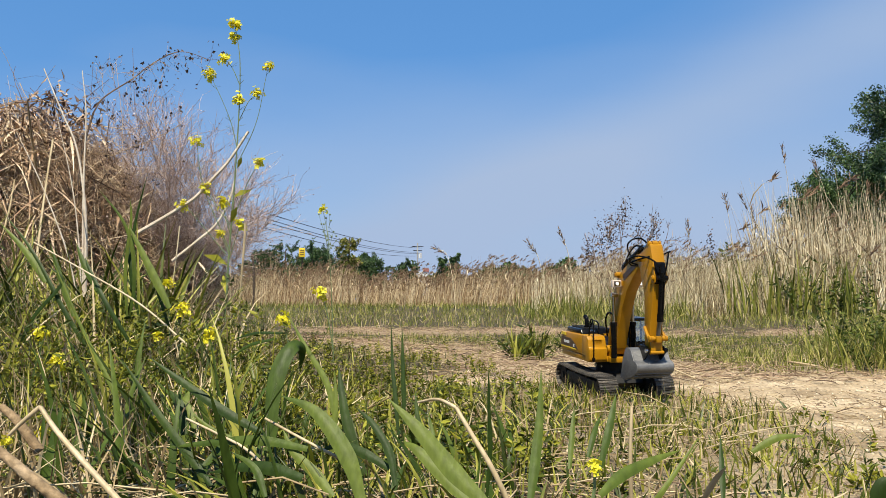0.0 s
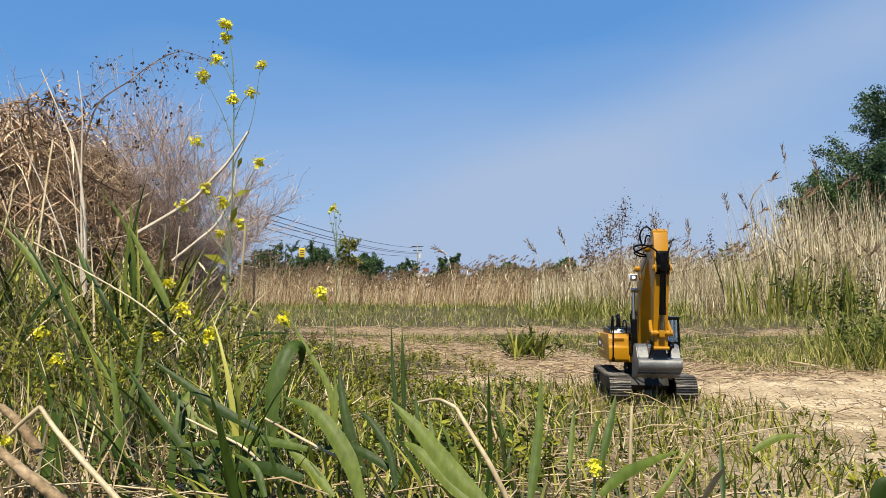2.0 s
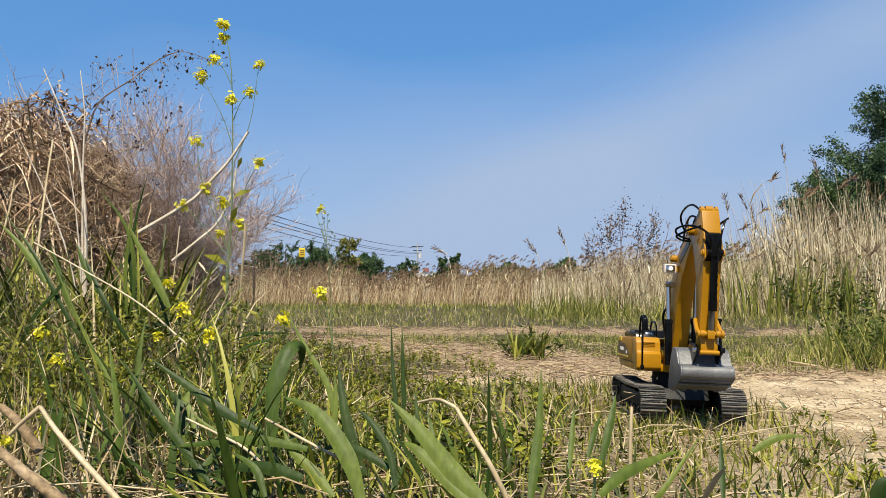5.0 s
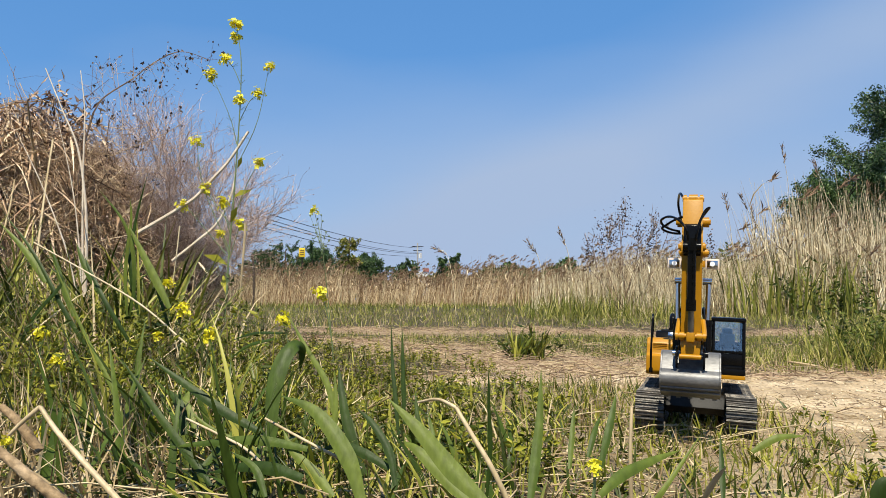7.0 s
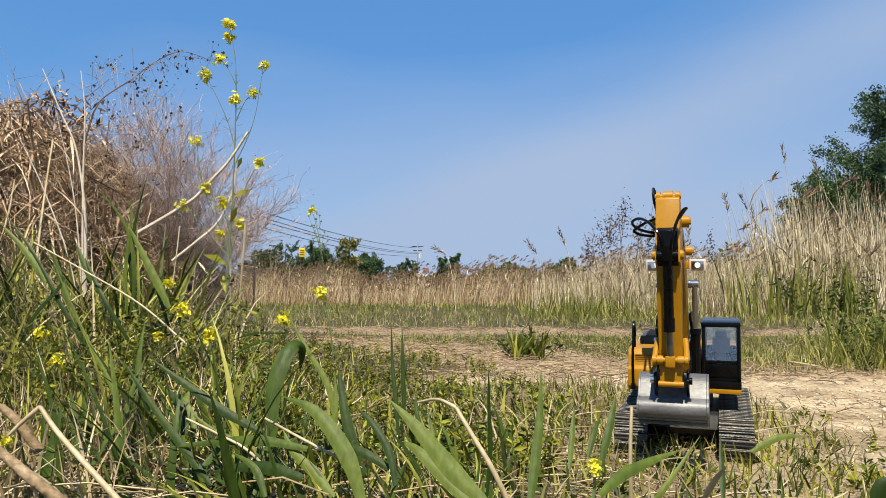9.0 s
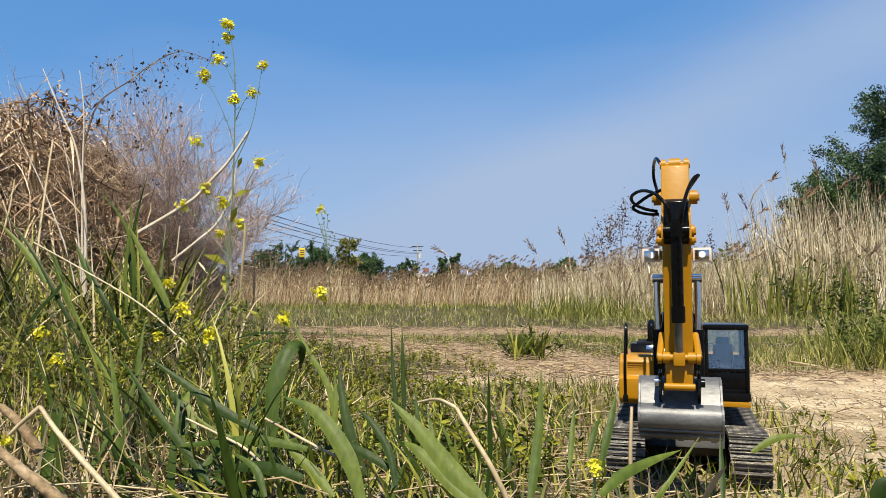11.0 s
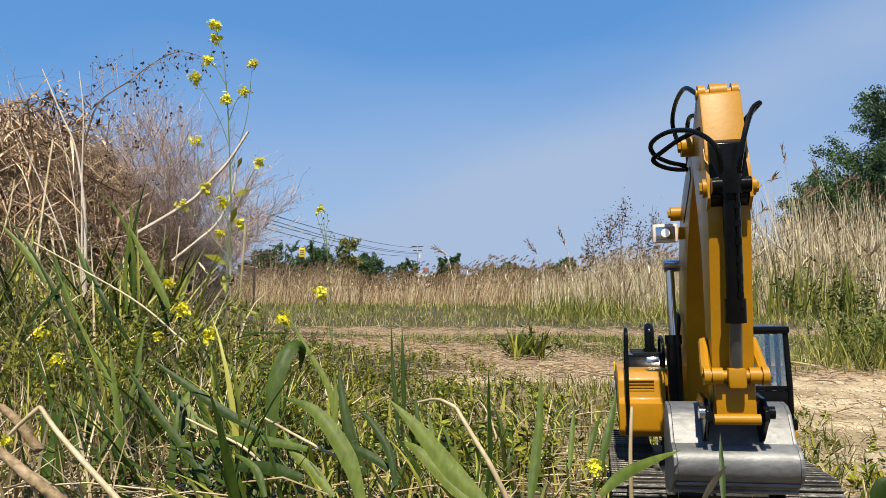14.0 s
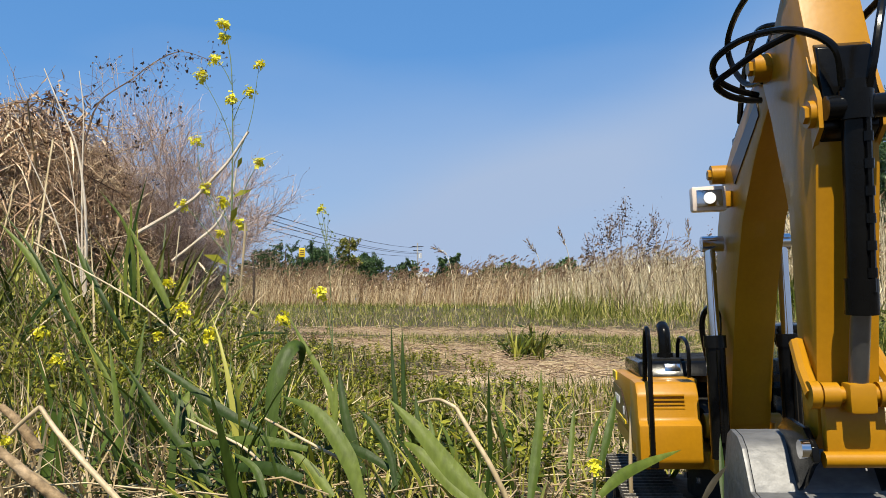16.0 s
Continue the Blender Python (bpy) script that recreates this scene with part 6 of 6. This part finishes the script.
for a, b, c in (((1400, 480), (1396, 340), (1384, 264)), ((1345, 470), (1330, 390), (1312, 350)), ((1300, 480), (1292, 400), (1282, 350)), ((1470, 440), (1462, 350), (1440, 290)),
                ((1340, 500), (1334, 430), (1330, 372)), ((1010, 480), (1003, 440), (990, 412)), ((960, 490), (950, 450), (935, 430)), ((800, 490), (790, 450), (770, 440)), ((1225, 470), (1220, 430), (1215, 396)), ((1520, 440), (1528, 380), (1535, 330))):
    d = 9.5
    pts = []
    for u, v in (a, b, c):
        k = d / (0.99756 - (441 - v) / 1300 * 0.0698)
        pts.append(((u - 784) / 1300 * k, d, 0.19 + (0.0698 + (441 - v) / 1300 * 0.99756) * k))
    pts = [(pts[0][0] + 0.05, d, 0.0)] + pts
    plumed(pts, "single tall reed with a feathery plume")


def tree(name, foot, height, limbs, crown, n, leaf, seed, label, bend=0.0, mat=TREE_LEAF):
    """Trunk and limbs that fork twice; leaves in loose sprays at the ends of the twigs."""
    rng = np.random.default_rng(seed)
    foot = Vector(foot)
    root = new(name)
    tagged(root, label, "tree")
    top = foot + Vector((bend, 0, height * 0.8))
    bm = tube(bmesh.new(), spline([foot, foot + Vector((bend * 0.2, 0, height * 0.35)), top], 6), height * 0.022, 8, height * 0.006)
    ends = []
    for i in range(limbs):
        s = rng.uniform(0.25, 1.0)
        p = foot.lerp(top, s)
        a = rng.uniform(0, 2 * math.pi)
        d = Vector((math.cos(a), math.sin(a), rng.uniform(0.05, 0.8))).normalized()
        q = p + d * crown * rng.uniform(0.5, 1.05) * (1.15 - 0.5 * s)
        tube(bm, spline([p, p.lerp(q, 0.5) + Vector((0, 0, 0.06 * crown)), q], 4), height * 0.0045, 5, height * 0.0014)
        for k in range(6):
            b = p.lerp(q, rng.uniform(0.35, 1.0))
            e = b + (d + Vector(rng.normal(0, 0.6, 3))).normalized() * crown * rng.uniform(0.15, 0.4)
            tube(bm, [b, e], height * 0.002, 4, height * 0.0007)
            ends.append((b, e))
    part("trunk", bm, BARK, root)
    B0, E0 = np.array([b for b, e in ends]), np.array([e for b, e in ends])
    i = rng.integers(0, len(ends), n)
    s = rng.uniform(0.2, 1.1, n)[:, None]
    at = B0[i] * (1 - s) + E0[i] * s + rng.normal(0, crown * 0.032, (n, 3))
    leaves("crown", at, rng.uniform(0.6, 1.2, n) * leaf, rng.normal(0, 1, (n, 3)) + np.array([0, 0, -0.4]), mat, 0.5, root)
    return root


tree("roadside_tree", (11.5, 17.5, 0.0), 6.0, 40, 2.3, 56000, 0.075, 401, "dark green leafy tree beside the reeds", -0.2)
tree("shrub_tree", (9.0, 16.0, 0.0), 3.2, 46, 1.75, 60000, 0.07, 402, "dark green shrub behind the tall reeds", -0.1)
tree("young_tree", (-4.6, 36.0, 0.0), 4.1, 40, 0.75, 6000, 0.10, 403, "slim pale green sapling behind the reeds", mat=BANK_GRASS)
FAR_TREES = [(470, 438, 95, 0.55), (505, 420, 100, 0.65), (553, 432, 105, 0.8), (585, 440, 100, 0.9), (640, 448, 110, 0.8), (660, 452, 115, 0.9), (720, 455, 90, 0.45), (792, 452, 80, 0.5), (455, 440, 90, 0.6), (530, 446, 110, 0.9)]
for i, (u, v, d, wide) in enumerate(FAR_TREES):
    hgt = (532 - v) / 1300 * d + 0.3
    tree("distant_tree", ((u - 784) / 1300 * d, d, 0.0), hgt, 22, hgt * 0.42 * wide + 0.8, 6500, 0.32, 410 + i, "distant dark green tree beyond the reeds")


def wood(name, u0, u1, v, d, seed, label, n=9000):
    """A far belt of trees as a mass of leaf clumps over an uneven outline."""
    rng = np.random.default_rng(seed)
    x = rng.uniform((u0 - 784) / 1300 * d, (u1 - 784) / 1300 * d, n)
    h = (532 - v) / 1300 * d * (0.86 + 0.14 * np.sin(x * 40 / d) + 0.1 * np.sin(x * 97 / d + seed) + 0.05 * np.sin(x * 231 / d))
    edge = np.clip(np.minimum(x - x.min(), x.max() - x) / (0.04 * d), 0.25, 1) ** 0.5
    z = rng.uniform(0, 1, n) ** 0.6 * h * edge
    y = d + rng.uniform(-4, 4, n)
    ob = leaves(name, np.stack([x, y, z], -1), rng.uniform(0.003, 0.008, n) * d, rng.normal(0, 1, (n, 3)), TREE_LEAF, 0.7)
    stuff(ob, label, "distant trees")


wood("far_wood", 820, 1060, 461, 180, 501, "distant belt of dark green trees")
wood("far_wood", 420, 700, 459, 150, 502, "distant belt of dark green trees")
wood("far_wood", 700, 840, 472, 200, 503, "distant belt of dark green trees", 4000)
wood("far_wood", 1040, 1568, 470, 220, 504, "distant belt of dark green trees", 7000)
wood("reed_shrubs", 830, 1010, 468, 40, 505, "low green bushes in the reeds", 6000)
wood("reed_shrubs", 400, 470, 470, 30, 506, "low green bushes in the reeds", 1800)


# power line, sign, house, car
def pole(x, y, h):
    root = new("utility_pole")
    tagged(root, "distant grey utility pole carrying cables", "utility pole")
    bm = rod(bmesh.new(), (x, y, 0), (x, y, h), 0.17, 0.11, 10)
    part("post", bm, material("pole_concrete", [(0.297, 0.289, 0.281), (0.425, 0.416, 0.399)], 2, 0.8), root)
    part("crossarm", box(bmesh.new(), (x, y, h * 0.94), (1.9, 0.12, 0.12)), FRAME_BLACK, root)
    part("crossarm", box(bmesh.new(), (x, y, h * 0.87), (1.4, 0.12, 0.12)), FRAME_BLACK, root)
    part("transformer", rod(bmesh.new(), (x + 0.45, y, h * 0.74), (x + 0.45, y, h * 0.83), 0.25), WHITE, root)
    return root


pole(-4.1, 118, 9.4)
for k, (za, zb, dx) in enumerate(((5.6, 7.9, 0.0), (5.3, 7.7, 0.5), (4.9, 7.3, -0.5), (5.9, 8.6, 0.8))):
    a, b = Vector((-13.5, 42, za + 0.4)), Vector((-4.1 + dx, 118, zb))
    pts = [a.lerp(b, s) - Vector((0, 0, 4 * s * (1 - s) * 0.75)) for s in np.linspace(0, 1, 14)]
    tagged(link("power_cable", tube(bmesh.new(), pts, 0.028, 4), FRAME_BLACK), "thin black overhead power cable", "power cable", "overhead cables")
sg = new("road_sign")
tagged(sg, "yellow road sign on a thin post", "road sign")
sx, sy = (534 - 784) / 1300 * 60, 60
part("panel", box(bmesh.new(), (sx, sy, 4.1), (0.5, 0.06, 0.75), 0.03), LABEL_YELLOW, sg)
part("post", rod(bmesh.new(), (sx + 0.0, sy + 0.1, 0), (sx, sy + 0.1, 4.3), 0.05), FRAME_BLACK, sg)
for z in (4.28, 4.1, 3.92):
    part("mark_bar", box(bmesh.new(), (sx, sy - 0.04, z), (0.34, 0.02, 0.06)), DECAL, sg)
hs = new("small_house")
tagged(hs, "small distant white house with a red roof", "house")
hx, hy = (748 - 784) / 1300 * 130, 130
part("wall", box(bmesh.new(), (hx, hy, 2.6), (1.7, 3, 5.2)), WHITE, hs)
part("roof", prism(bmesh.new(), [(hy - 1.7, 5.2), (hy + 1.7, 5.2), (hy, 5.9)], hx + 0.1, hx + 1.1), material("red_roof", [(0.119, 0.034, 0.0255), (0.17, 0.051, 0.0425)], 3, 0.7), hs)
part("window", box(bmesh.new(), (hx - 0.2, hy - 1.52, 4.3), (0.5, 0.08, 0.6)), FRAME_BLACK, hs)
car = new("parked_car")
tagged(car, "white parked car half hidden behind grass", "car")
cx0, cy0 = (420 - 784) / 1300 * 36, 36.0
part("body", box(bmesh.new(), (cx0, cy0, 0.62), (3.4, 1.7, 0.55), 0.15), WHITE, car)
part("cabin", prism(bmesh.new(), [(cy0 - 0.75, 0.85), (cy0 + 0.75, 0.85), (cy0 + 0.6, 1.35), (cy0 - 0.6, 1.35)], cx0 - 1.0, cx0 + 0.9, 0.08), BLACK, car, "dark glazed cabin")
part("roof", box(bmesh.new(), (cx0 - 0.05, cy0, 1.37), (1.6, 1.15, 0.06), 0.02), WHITE, car)
for u in (-1.05, 1.05):
    for w in (-0.8, 0.8):
        part("wheel", rod(bmesh.new(), (cx0 + u, cy0 + w - 0.08, 0.33), (cx0 + u, cy0 + w + 0.08, 0.33), 0.33), BLACK, car)

def motions():
    rows = [(r[0], pose(*r[1:])) for r in EXCAVATOR_PATH]
    walk(excavator, rows)
    # the shoes run round with the way that each track makes over the ground
    ts = [r[0] for r in EXCAVATOR_PATH]
    col = [np.array([r[i] for r in EXCAVATOR_PATH]) for i in (1, 2, 6)]
    steps = np.linspace(0, 16, 65)
    x, y, turn = (np.interp(steps, ts, c) for c in col)
    turn = np.radians(turn)
    ahead = np.diff(x) * np.sin(turn[1:]) - np.diff(y) * np.cos(turn[1:])
    for ob, side, start in track_shoes:
        way = np.concatenate([[0], np.cumsum(ahead + side * GAUGE * np.diff(turn))])
        keys = []
        for t, w in zip(steps, way):
            py, pz, a = on_loop(start + w)
            keys.append((t, Matrix.Translation((side * GAUGE, py, pz)) @ Matrix.Rotation(a, 4, 'X')))
        walk(ob, keys)
    for ob, keys in SWAYING:
        walk(ob, keys)


motions()
